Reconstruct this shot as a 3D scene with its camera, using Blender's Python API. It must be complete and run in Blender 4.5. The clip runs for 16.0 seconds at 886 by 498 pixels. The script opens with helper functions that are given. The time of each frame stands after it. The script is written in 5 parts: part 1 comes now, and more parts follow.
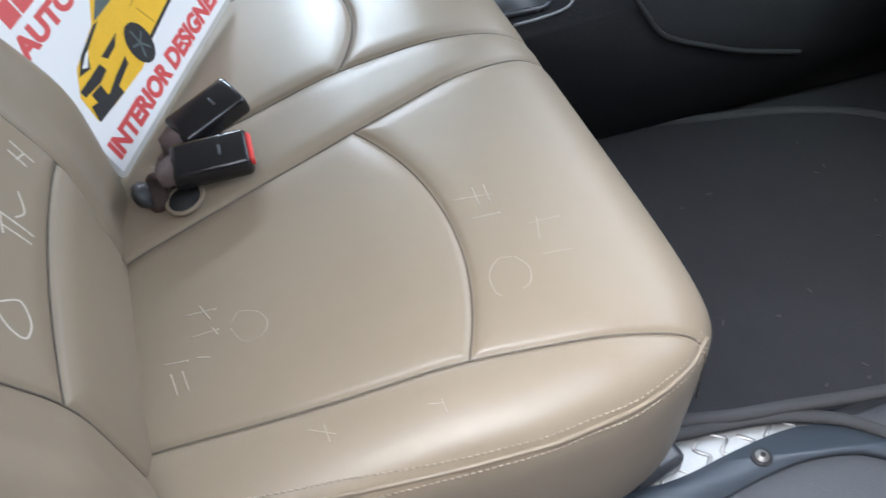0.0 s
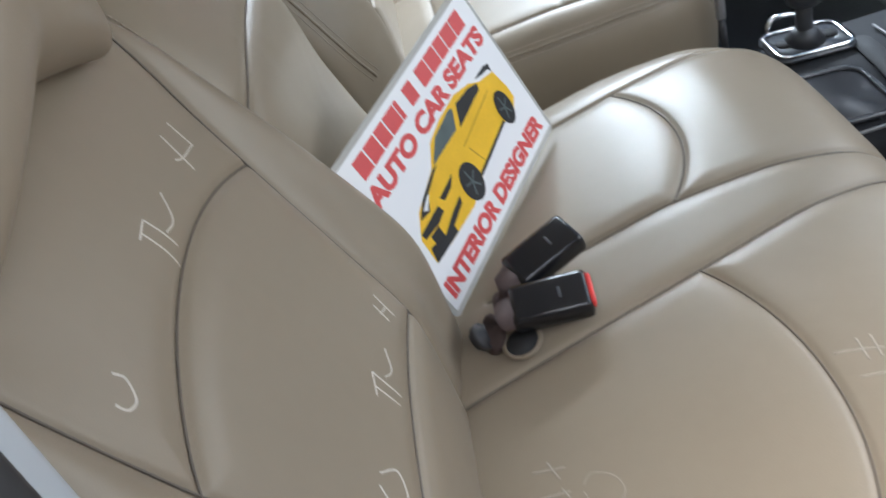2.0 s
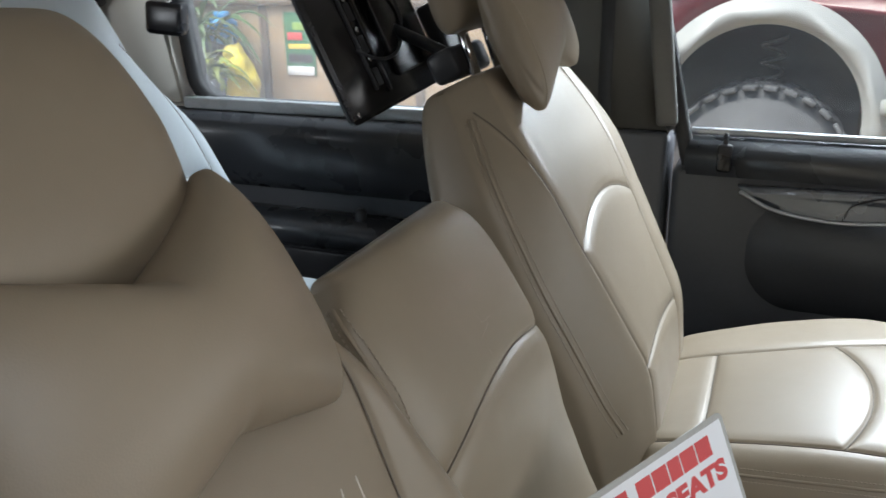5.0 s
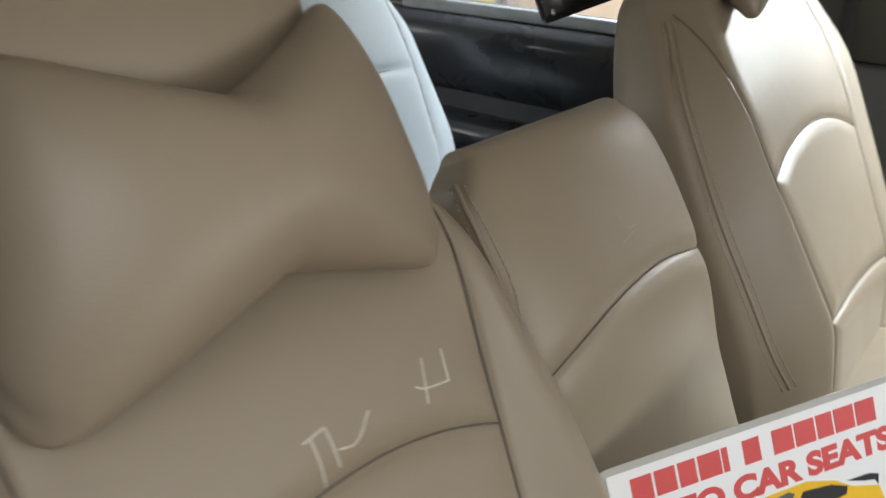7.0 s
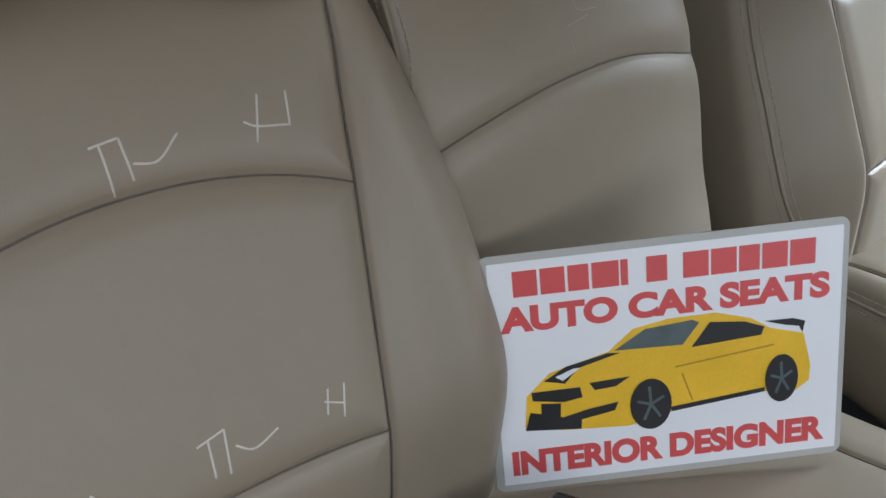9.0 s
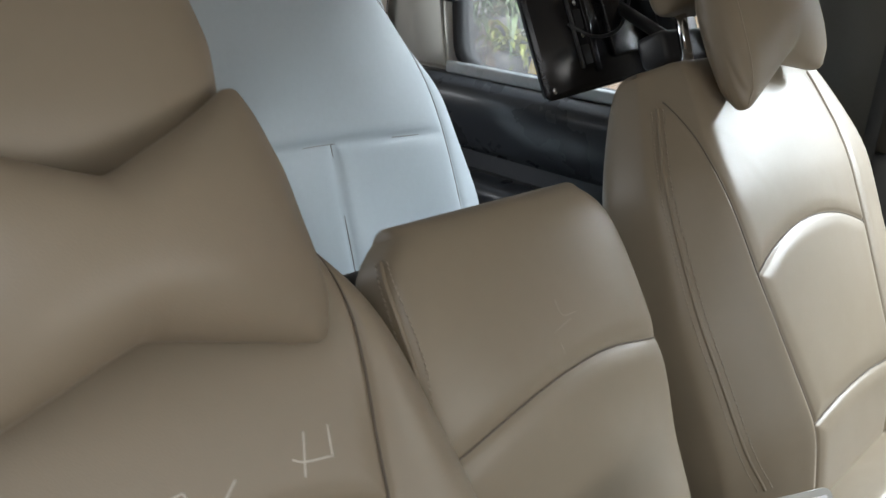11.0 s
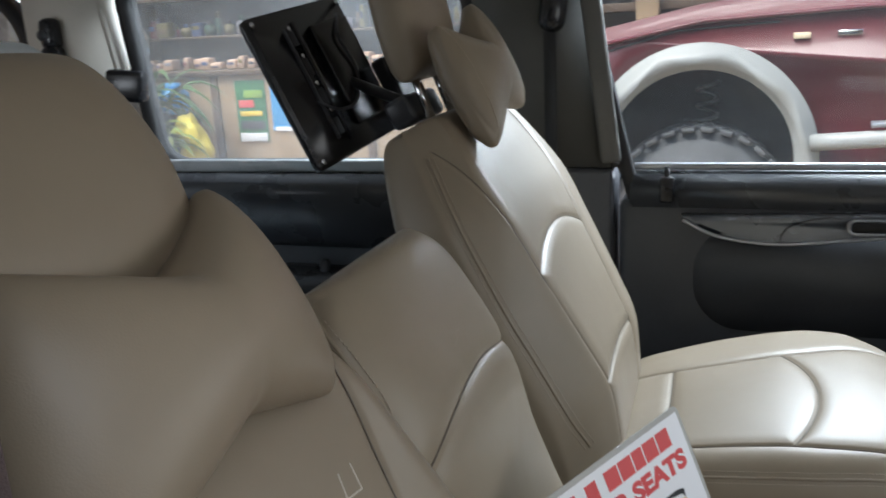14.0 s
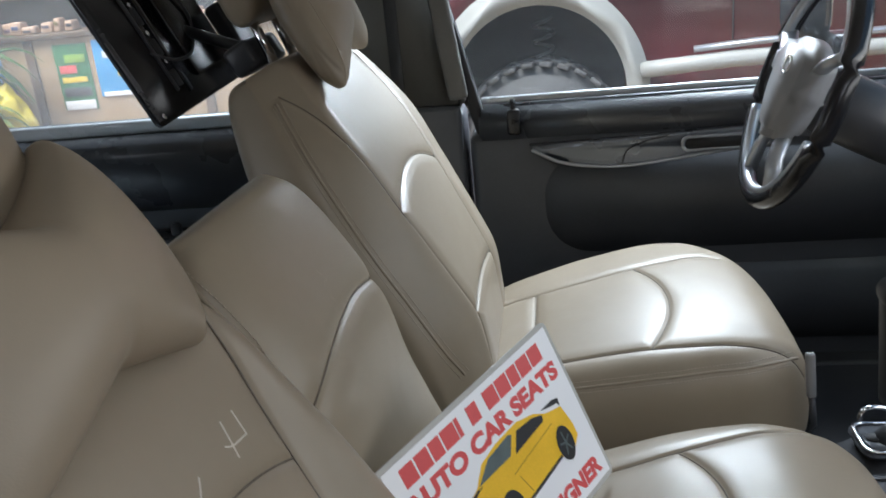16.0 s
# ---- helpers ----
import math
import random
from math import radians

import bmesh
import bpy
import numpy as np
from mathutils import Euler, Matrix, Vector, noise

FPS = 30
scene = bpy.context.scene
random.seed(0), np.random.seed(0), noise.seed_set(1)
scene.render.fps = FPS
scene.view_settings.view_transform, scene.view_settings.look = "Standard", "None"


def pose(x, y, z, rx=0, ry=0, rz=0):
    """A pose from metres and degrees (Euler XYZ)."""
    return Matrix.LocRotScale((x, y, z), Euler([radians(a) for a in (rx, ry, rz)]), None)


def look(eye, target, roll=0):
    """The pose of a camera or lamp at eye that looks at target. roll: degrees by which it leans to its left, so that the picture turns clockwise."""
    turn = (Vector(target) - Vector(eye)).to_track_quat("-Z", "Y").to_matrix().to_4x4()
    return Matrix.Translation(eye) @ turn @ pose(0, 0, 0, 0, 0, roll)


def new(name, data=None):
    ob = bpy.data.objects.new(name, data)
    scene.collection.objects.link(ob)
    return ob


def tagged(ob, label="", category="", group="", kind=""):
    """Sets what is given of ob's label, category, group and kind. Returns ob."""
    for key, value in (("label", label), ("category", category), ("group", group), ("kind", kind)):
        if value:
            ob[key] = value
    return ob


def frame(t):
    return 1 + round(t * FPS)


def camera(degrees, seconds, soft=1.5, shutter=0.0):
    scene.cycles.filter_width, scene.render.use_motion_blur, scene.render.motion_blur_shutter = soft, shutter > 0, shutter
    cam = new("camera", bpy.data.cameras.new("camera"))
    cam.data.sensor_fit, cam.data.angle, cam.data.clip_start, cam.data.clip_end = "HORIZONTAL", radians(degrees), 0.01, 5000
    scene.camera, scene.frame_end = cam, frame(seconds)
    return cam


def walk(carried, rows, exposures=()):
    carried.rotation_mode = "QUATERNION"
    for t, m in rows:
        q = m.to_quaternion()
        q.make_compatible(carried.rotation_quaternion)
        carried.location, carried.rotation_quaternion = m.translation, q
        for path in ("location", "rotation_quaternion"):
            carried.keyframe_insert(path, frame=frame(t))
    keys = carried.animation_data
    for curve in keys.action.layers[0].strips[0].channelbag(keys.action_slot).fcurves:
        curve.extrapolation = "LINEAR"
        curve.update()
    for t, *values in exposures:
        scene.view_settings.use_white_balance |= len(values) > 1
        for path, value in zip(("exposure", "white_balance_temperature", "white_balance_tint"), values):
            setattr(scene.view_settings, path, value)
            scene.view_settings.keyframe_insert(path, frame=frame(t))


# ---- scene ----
cam = camera(55.9, 16.0, shutter=0.5)
PATH = [
    (0, (-0.118, -0.661, 1.429), (0.299, 0.636, -0.036), -1.4),
    (0.5, (-0.127, -0.663, 1.435), (0.186, 0.695, 0.001), -4.0),
    (1, (-0.143, -0.666, 1.437), (0.051, 0.765, 0.054), -7.3),
    (1.5, (-0.16, -0.624, 1.445), (-0.101, 0.877, 0.124), -11.9),
    (2, (-0.185, -0.574, 1.441), (-0.291, 0.995, 0.204), -16.4),
    (2.5, (-0.172, -0.56, 1.479), (-0.368, 1.069, 0.335), -15.8),
    (3, (-0.16, -0.543, 1.502), (-0.373, 1.14, 0.442), -10.7),
    (3.5, (-0.131, -0.529, 1.512), (-0.455, 1.211, 0.581), -8.0),
    (4, (-0.126, -0.507, 1.533), (-0.583, 1.269, 0.734), -4.4),
    (4.5, (-0.122, -0.498, 1.54), (-0.726, 1.281, 0.855), -2.1),
    (4.7, (-0.125, -0.499, 1.544), (-0.777, 1.273, 0.884), -1.4),
    (6.8, (-0.097, -0.491, 1.504), (-1.152, 1.013, 0.713), 0.9),
    (7, (-0.073, -0.44, 1.488), (-1.197, 1.002, 0.679), 1.4),
    (7.5, (0.006, -0.382, 1.47), (-1.373, 0.776, 0.598), -0.5),
    (8, (0.077, -0.338, 1.478), (-1.299, 0.626, 0.393), 1.2),
    (8.5, (0.079, -0.28, 1.443), (-1.17, 0.764, 0.28), 3.8),
    (9, (0.071, -0.288, 1.443), (-1.143, 0.763, 0.251), 4.8),
    (9.5, (0.046, -0.296, 1.477), (-1.178, 0.904, 0.446), 7.9),
    (10, (0.056, -0.301, 1.503), (-1.235, 0.962, 0.644), 8.3),
    (10.2, (0.062, -0.307, 1.509), (-1.241, 0.973, 0.696), 7.9),
    (12.3, (-0.077, -0.507, 1.52), (-1.248, 1.044, 1.049), -3.2),
    (12.5, (-0.081, -0.525, 1.505), (-1.204, 1.077, 1.089), -2.4),
    (13, (-0.075, -0.543, 1.523), (-1.023, 1.172, 1.121), -2.5),
    (13.5, (-0.093, -0.575, 1.524), (-0.874, 1.209, 1.068), -2.8),
    (14, (-0.108, -0.584, 1.525), (-0.733, 1.243, 1.002), -3.1),
    (14.5, (-0.117, -0.612, 1.521), (-0.589, 1.253, 0.975), -3.5),
    (15, (-0.123, -0.642, 1.511), (-0.48, 1.247, 0.96), -5.0),
    (15.5, (-0.137, -0.597, 1.509), (-0.459, 1.284, 0.911), -5.6),
    (16, (-0.116, -0.59, 1.507), (-0.408, 1.276, 0.851), -5.7),
]
walk(cam, [(t, look(eye, target, roll)) for t, eye, target, roll in PATH], exposures=[(0, 2.25, 5700, 10), (1, 2.25, 5700, 10), (2.5, 1.95, 6000, 10), (4.5, 1.75, 6100, 10), (7.0, 2.05, 6600, 10), (7.5, 2.0, 6200, 10), (8.5, 1.7, 5900, 10), (9.0, 1.6, 5800, 10), (9.5, 1.5, 6350, 10), (10.2, 1.8, 6400, 10), (12.5, 1.9, 6250, 10), (13.4, 1.58, 6200, 10), (14.5, 1.56, 6000, 10), (16, 1.65, 6000, 10)])

# ---- world, sun and light ----
world = bpy.data.worlds.new("sky")
scene.world = world
world.use_nodes = True
wn = world.node_tree.nodes
sky = wn.new("ShaderNodeTexSky")
sky.sky_type, sky.sun_disc, sky.sun_elevation, sky.sun_rotation = "NISHITA", False, radians(60), radians(217)
sky.air_density, sky.dust_density = 1.2, 3.0
wn["Background"].inputs[1].default_value = 0.09
world.node_tree.links.new(sky.outputs[0], wn["Background"].inputs[0])
sun = new("sun", bpy.data.lights.new("sun", "SUN"))
sun.data.energy, sun.data.angle, sun.data.color = 2.2, radians(38), (1.0, 0.94, 0.86)
sun.matrix_world = look((-1.2, -1.6, 4.4), (0, 0, 0.9))



def opening(name, size, eye, target, watts, tint=(1.0, 0.985, 0.96)):
    """An added area lamp that stands in for sky light at an opening of the car."""
    lamp = new(name, bpy.data.lights.new(name, "AREA"))
    lamp.data.shape, lamp.data.size, lamp.data.size_y, lamp.data.energy, lamp.data.color = "RECTANGLE", size[0], size[1], watts, tint
    lamp.matrix_world = look(eye, target)
    return lamp


# added fill lamps, placed and tuned to brighten the seats and ceiling
opening("windscreen_sky", (1.3, 0.3), (0.72, 0.12, 1.36), (-0.3, 0.08, 1.05), 1.45, (1.0, 0.98, 0.94))
opening("driver_window_sky", (0.9, 0.2), (0.26, 1.92, 1.94), (0.0, 0.80, 0.98), 17.5, (0.88, 0.96, 1.0))
opening("rear_window_sky", (0.8, 0.4), (-1.15, 1.80, 1.95), (-1.25, 0.75, 1.15), 4.6, (0.86, 0.95, 1.0))
opening("doorway_sky", (0.7, 0.3), (0.05, -0.74, 1.74), (-0.25, -0.2, 1.1), 1.05, (0.94, 0.97, 1.0))
opening("rear_near_window_sky", (0.8, 0.35), (-2.0, -0.43, 1.42), (-2.0, 1.0, 1.62), 1.5, (0.95, 0.98, 1.0))

# ---- materials ----


def material(name, colour, rough=0.5, metal=0.0, spread=0.12, scale=6.0, grain=0.0, grain_scale=400.0, coat=0.0, fine=0.06, wrinkle=0.0):
    """A principled surface with colour variation at two scales and a fine relief."""
    m = bpy.data.materials.new(name)
    m.use_nodes = True
    nt = m.node_tree
    b = nt.nodes["Principled BSDF"]
    tc = nt.nodes.new("ShaderNodeTexCoord")
    big, small = nt.nodes.new("ShaderNodeTexNoise"), nt.nodes.new("ShaderNodeTexNoise")
    big.inputs["Scale"].default_value, small.inputs["Scale"].default_value = scale, scale * 22
    big.inputs["Detail"].default_value, small.inputs["Detail"].default_value = 4, 3
    add = nt.nodes.new("ShaderNodeMath")
    add.operation = "MULTIPLY_ADD"
    add.inputs[1].default_value = fine / max(spread, 1e-4)
    ramp = nt.nodes.new("ShaderNodeMapRange")
    ramp.inputs[1].default_value, ramp.inputs[2].default_value = 0.3, 0.9
    ramp.inputs[3].default_value, ramp.inputs[4].default_value = 1 - spread, 1 + spread
    hsv = nt.nodes.new("ShaderNodeHueSaturation")
    hsv.inputs["Color"].default_value = (*colour, 1)
    for n in (big, small):
        nt.links.new(tc.outputs["Object"], n.inputs["Vector"])
    nt.links.new(small.outputs[0], add.inputs[0])
    nt.links.new(big.outputs[0], add.inputs[2])
    nt.links.new(add.outputs[0], ramp.inputs[0])
    nt.links.new(ramp.outputs[0], hsv.inputs["Value"])
    nt.links.new(hsv.outputs[0], b.inputs["Base Color"])
    rr = nt.nodes.new("ShaderNodeMapRange")
    rr.inputs[1].default_value, rr.inputs[2].default_value = 0.3, 0.8
    rr.inputs[3].default_value, rr.inputs[4].default_value = max(rough - 0.07, 0.02), min(rough + 0.07, 1)
    nt.links.new(big.outputs[0], rr.inputs[0])
    nt.links.new(rr.outputs[0], b.inputs["Roughness"])
    b.inputs["Metallic"].default_value = metal
    b.inputs["Coat Weight"].default_value = coat
    if grain:
        v = nt.nodes.new("ShaderNodeTexVoronoi")
        v.inputs["Scale"].default_value = grain_scale
        bump = nt.nodes.new("ShaderNodeBump")
        bump.inputs["Strength"].default_value, bump.inputs["Distance"].default_value = grain, 0.0006
        nt.links.new(tc.outputs["Object"], v.inputs["Vector"])
        nt.links.new(v.outputs["Distance"], bump.inputs["Height"])
        nt.links.new(bump.outputs[0], b.inputs["Normal"])
        if wrinkle:
            fold, slack = nt.nodes.new("ShaderNodeTexNoise"), nt.nodes.new("ShaderNodeBump")
            fold.inputs["Scale"].default_value, fold.inputs["Detail"].default_value, fold.inputs["Distortion"].default_value = 7, 1.5, 0.6
            slack.inputs["Strength"].default_value, slack.inputs["Distance"].default_value = wrinkle, 0.012
            nt.links.new(tc.outputs["Object"], fold.inputs["Vector"])
            nt.links.new(fold.outputs[0], slack.inputs["Height"])
            nt.links.new(slack.outputs[0], bump.inputs["Normal"])
    return m


def glass(name, tint=(0.9, 0.93, 0.92), clear=0.9, haze=0.0):
    m = bpy.data.materials.new(name)
    m.use_nodes = True
    nt = m.node_tree
    nt.nodes.remove(nt.nodes["Principled BSDF"])
    tr, gl, mix, fr = (nt.nodes.new("ShaderNode" + k) for k in ("BsdfTransparent", "BsdfGlossy", "MixShader", "Fresnel"))
    tr.inputs[0].default_value = (*[c * clear for c in tint], 1)
    gl.inputs["Roughness"].default_value = 0.03
    fr.inputs[0].default_value = 1.35
    nt.links.new(fr.outputs[0], mix.inputs[0])
    nt.links.new(tr.outputs[0], mix.inputs[1])
    nt.links.new(gl.outputs[0], mix.inputs[2])
    # uneven translucent film that imitates reflected haze on the pane
    film, veil = nt.nodes.new("ShaderNodeMixShader"), nt.nodes.new("ShaderNodeBsdfTranslucent")
    veil.inputs[0].default_value = (0.8, 0.8, 0.8, 1)
    spots, span_ = nt.nodes.new("ShaderNodeTexNoise"), nt.nodes.new("ShaderNodeMapRange")
    spots.inputs["Scale"].default_value, spots.inputs["Detail"].default_value = 9, 6
    span_.inputs[3].default_value, span_.inputs[4].default_value = haze * 0.4, haze * 1.6
    nt.links.new(spots.outputs[0], span_.inputs[0])
    nt.links.new(span_.outputs[0], film.inputs[0])
    nt.links.new(mix.outputs[0], film.inputs[1])
    nt.links.new(veil.outputs[0], film.inputs[2])
    nt.links.new(film.outputs[0], nt.nodes["Material Output"].inputs[0])
    return m


LEATHER = material("beige_leatherette", (0.2525, 0.2062, 0.149), 0.43, spread=0.05, scale=3, grain=0.10, grain_scale=750, fine=0.02, wrinkle=0.2)
LEATHER.node_tree.nodes["Principled BSDF"].inputs["Specular IOR Level"].default_value = 0.46
GREYVINYL = material("pale_grey_vinyl", (0.60, 0.665, 0.71), 0.42, spread=0.04, scale=4, grain=0.2, grain_scale=650, fine=0.02)
THREAD = material("beige_thread", (0.31, 0.262, 0.20), 0.7, spread=0.1, scale=80)
SEAM = material("seam_thread", (0.12, 0.10, 0.08), 0.8, spread=0.15, scale=80)
CHALK = material("white_chalk", (0.50, 0.46, 0.40), 0.95, spread=0.2, scale=120, fine=0.15)
CHALKFAINT = material("rubbed_chalk", (0.31, 0.27, 0.218), 0.95, spread=0.2, scale=120, fine=0.15)
BLACK = material("black_plastic", (0.040, 0.041, 0.045), 0.42, spread=0.2, scale=9, grain=0.25, grain_scale=500)
GLOSSY = material("glossy_black_plastic", (0.012, 0.012, 0.014), 0.25, spread=0.15, scale=9)
DARKTRIM = material("dark_grey_trim", (0.055, 0.058, 0.066), 0.5, spread=0.15, scale=7, grain=0.25, grain_scale=420)
CARPET = material("black_carpet", (0.011, 0.0115, 0.0135), 0.95, spread=0.35, scale=14, grain=0.9, grain_scale=330, fine=0.3)
MATEDGE = material("grey_mat_binding", (0.036, 0.037, 0.039), 0.85, spread=0.2, scale=30)
SILVER = material("silver_trim", (0.42, 0.44, 0.47), 0.36, 0.75, spread=0.08, scale=10)
PULL = material("dark_silver_trim", (0.16, 0.175, 0.20), 0.3, 0.6, spread=0.08, scale=10, coat=0.3)
CHROME = material("chrome", (0.75, 0.75, 0.76), 0.12, 1.0, spread=0.05, scale=12)
STEEL = material("checkered_aluminium", (0.42, 0.42, 0.41), 0.5, 0.9, spread=0.12, scale=25)
HEADLINER = material("beige_headliner", (0.66, 0.625, 0.56), 0.9, spread=0.06, scale=5, grain=0.4, grain_scale=300)
PILLAR = material("grey_pillar_trim", (0.075, 0.073, 0.066), 0.6, spread=0.08, scale=8, grain=0.2, grain_scale=400)
BODYGREY = material("pale_grey_paint", (0.42, 0.45, 0.47), 0.3, spread=0.05, scale=6, coat=0.4)
RUBBER = material("black_rubber", (0.014, 0.014, 0.015), 0.6, spread=0.2, scale=15)
WEB = material("maroon_webbing", (0.085, 0.058, 0.054), 0.75, spread=0.15, scale=40, grain=0.6, grain_scale=700)
GREYWEB = material("dark_webbing", (0.035, 0.035, 0.036), 0.75, spread=0.15, scale=40, grain=0.6, grain_scale=700)
RED = material("red_button", (0.62, 0.045, 0.04), 0.35, spread=0.08, scale=20)
PAPER = material("white_paper", (0.86, 0.86, 0.87), 0.5, spread=0.02, scale=8)
LAMINATE = material("clear_laminate_edge", (0.46, 0.45, 0.42), 0.22, spread=0.08, scale=12, coat=0.5)
PRINTRED = material("red_print", (0.64, 0.085, 0.085), 0.45, spread=0.08, scale=30)
PRINTYELLOW = material("yellow_print", (0.83, 0.50, 0.02), 0.45, spread=0.12, scale=18)
PRINTDARKYEL = material("dark_yellow_print", (0.50, 0.28, 0.015), 0.45, spread=0.12, scale=18)
PRINTBLACK = material("black_print", (0.02, 0.02, 0.022), 0.45, spread=0.2, scale=30)
PRINTGLASS = material("grey_print", (0.10, 0.13, 0.13), 0.45, spread=0.3, scale=30)
# strong film: reflected haze over the shop, built into the glass
GLASSREAR = glass("hazy_window_glass", (0.96, 0.98, 0.98), 0.94, 0.09)
GLASSTINT = glass("tinted_glass", (0.86, 0.95, 0.92), 0.85)
GLASS = glass("window_glass", (0.96, 0.98, 0.98), 0.96, 0.006)
# ground out of view; its brown is chosen to bounce warm light
ASPHALT = material("earth_ground", (0.27, 0.195, 0.125), 0.9, spread=0.25, scale=1.5, grain=0.7, grain_scale=60, fine=0.15)
MAROON = material("maroon_car_paint", (0.10, 0.013, 0.018), 0.36, spread=0.1, scale=3, coat=0.2)
FLARE = material("champagne_flare", (0.28, 0.288, 0.275), 0.45, spread=0.06, scale=5)
TYRE = material("tyre_rubber", (0.085, 0.088, 0.092), 0.75, spread=0.25, scale=20, grain=0.4, grain_scale=200)
# dark underbody; also the shade of recesses, slots and gaps as colour
DARK = material("underbody_and_gap_shade", (0.022, 0.022, 0.023), 0.8, spread=0.4, scale=10)
WOOD = material("brown_plywood", (0.33, 0.235, 0.135), 0.65, spread=0.15, scale=4)
WOODDARK = material("dark_brown_wood", (0.10, 0.065, 0.04), 0.7, spread=0.25, scale=6)
SILLBLUE = material("blue_grey_sill_plastic", (0.048, 0.058, 0.072), 0.42, spread=0.1, scale=8, grain=0.15, grain_scale=420)
SMOOTHDARK = material("smooth_dark_plastic", (0.045, 0.048, 0.055), 0.3, spread=0.1, scale=7, coat=0.2)
PALEPLASTIC = material("pale_grey_plastic", (0.24, 0.24, 0.245), 0.4, spread=0.05, scale=9)
PILLAR2 = material("light_pillar_cover", (0.11, 0.108, 0.10), 0.6, spread=0.08, scale=8, grain=0.2, grain_scale=400)
LAMP = material("pale_amber_lamp", (0.75, 0.62, 0.42), 0.25, spread=0.05, scale=20)
PGREEN = material("green_print", (0.03, 0.16, 0.06), 0.5, spread=0.25, scale=14)
PLIME = material("lime_print", (0.25, 0.42, 0.08), 0.5, spread=0.2, scale=14)
PBLUE = material("blue_print", (0.03, 0.27, 0.58), 0.45, spread=0.12, scale=9)
PYEL = material("yellow_label", (0.75, 0.55, 0.06), 0.5, spread=0.15, scale=14)
PWHITE = material("white_label", (0.72, 0.73, 0.74), 0.55, spread=0.08, scale=8)
PDARK = material("dark_label", (0.03, 0.032, 0.035), 0.5, spread=0.3, scale=14)
PTAN = material("tan_packet", (0.45, 0.30, 0.20), 0.5, spread=0.25, scale=14)
PPINK = material("pink_cloth", (0.55, 0.30, 0.32), 0.8, spread=0.12, scale=8)
PPALE = material("pale_cloth", (0.62, 0.63, 0.68), 0.85, spread=0.1, scale=8)
PBLUEPALE = material("pale_blue_cloth", (0.36, 0.45, 0.62), 0.85, spread=0.12, scale=8)
PYELBAG = material("yellow_plastic_bag", (0.72, 0.58, 0.05), 0.4, spread=0.2, scale=9)
PCLEAR = glass("clear_plastic", (0.95, 0.97, 0.97), 0.8)
LEAF = material("green_leaf", (0.06, 0.13, 0.03), 0.5, spread=0.4, scale=9)
LEAFYEL = material("yellow_green_leaf", (0.22, 0.27, 0.03), 0.5, spread=0.3, scale=9)
# for the unseen light blockers; brown so that their bounce is warm
WARMSCREEN = material("warm_light_screen", (0.26, 0.175, 0.105), 0.9, spread=0.2, scale=1.2, grain=0.5, grain_scale=90)
# shade of the shop's depth, put into a dark wall colour
SHOPSHADE = material("shop_interior_shade", (0.07, 0.06, 0.065), 0.85, spread=0.5, scale=5, fine=0.3)


# ---- building helpers ----
def solid(name, verts, faces, mat, parent=None, smooth=False, label=""):
    me = bpy.data.meshes.new(name)
    me.from_pydata([tuple(float(c) for c in v) for v in verts], [], [tuple(int(i) for i in f) for f in faces])
    me.materials.append(mat)
    if smooth:
        me.polygons.foreach_set("use_smooth", [True] * len(me.polygons))
    me.update()
    ob = new(name, me)
    if parent is not None:
        ob.parent = parent
    if label:
        tagged(ob, label)
    return ob


def part(name, bm, mat, parent=None, label="", smooth=True):
    me = bpy.data.meshes.new(name)
    bmesh.ops.recalc_face_normals(bm, faces=bm.faces)
    bm.to_mesh(me)
    bm.free()
    me.materials.append(mat)
    if smooth:
        me.polygons.foreach_set("use_smooth", [True] * len(me.polygons))
    ob = new(name, me)
    if parent is not None:
        ob.parent = parent
    if label:
        tagged(ob, label)
    return ob


def thing(name, label, category, group="", kind=""):
    return tagged(new(name), label, category, group, kind)


def block(size, m, bevel=0.004, seg=2, taper=None):
    """A bevelled box of that size about the pose m; taper scales its top."""
    bm = bmesh.new()
    bmesh.ops.create_cube(bm, size=1)
    for v in bm.verts:
        if taper and v.co.z > 0:
            v.co.x *= taper[0]
            v.co.y *= taper[1]
        v.co = Vector((v.co.x * size[0], v.co.y * size[1], v.co.z * size[2]))
    if bevel:
        bmesh.ops.bevel(bm, geom=bm.edges[:], offset=min(bevel, min(size) * 0.45), segments=seg, affect="EDGES", profile=0.5)
    bm.transform(m)
    return bm


def span(x0, x1, y0, y1, z0, z1, bevel=0.004, seg=2):
    return block((x1 - x0, y1 - y0, z1 - z0), pose((x0 + x1) / 2, (y0 + y1) / 2, (z0 + z1) / 2), bevel, seg)


def rod(r, depth, m, seg=24, r2=None, bevel=0.0):
    bm = bmesh.new()
    bmesh.ops.create_cone(bm, cap_ends=True, segments=seg, radius1=r, radius2=r if r2 is None else r2, depth=depth)
    if bevel:
        bmesh.ops.bevel(bm, geom=[e for e in bm.edges if len(e.link_faces) == 2 and e.calc_face_angle(0) > 0.9], offset=bevel, segments=2, affect="EDGES")
    bm.transform(m)
    return bm


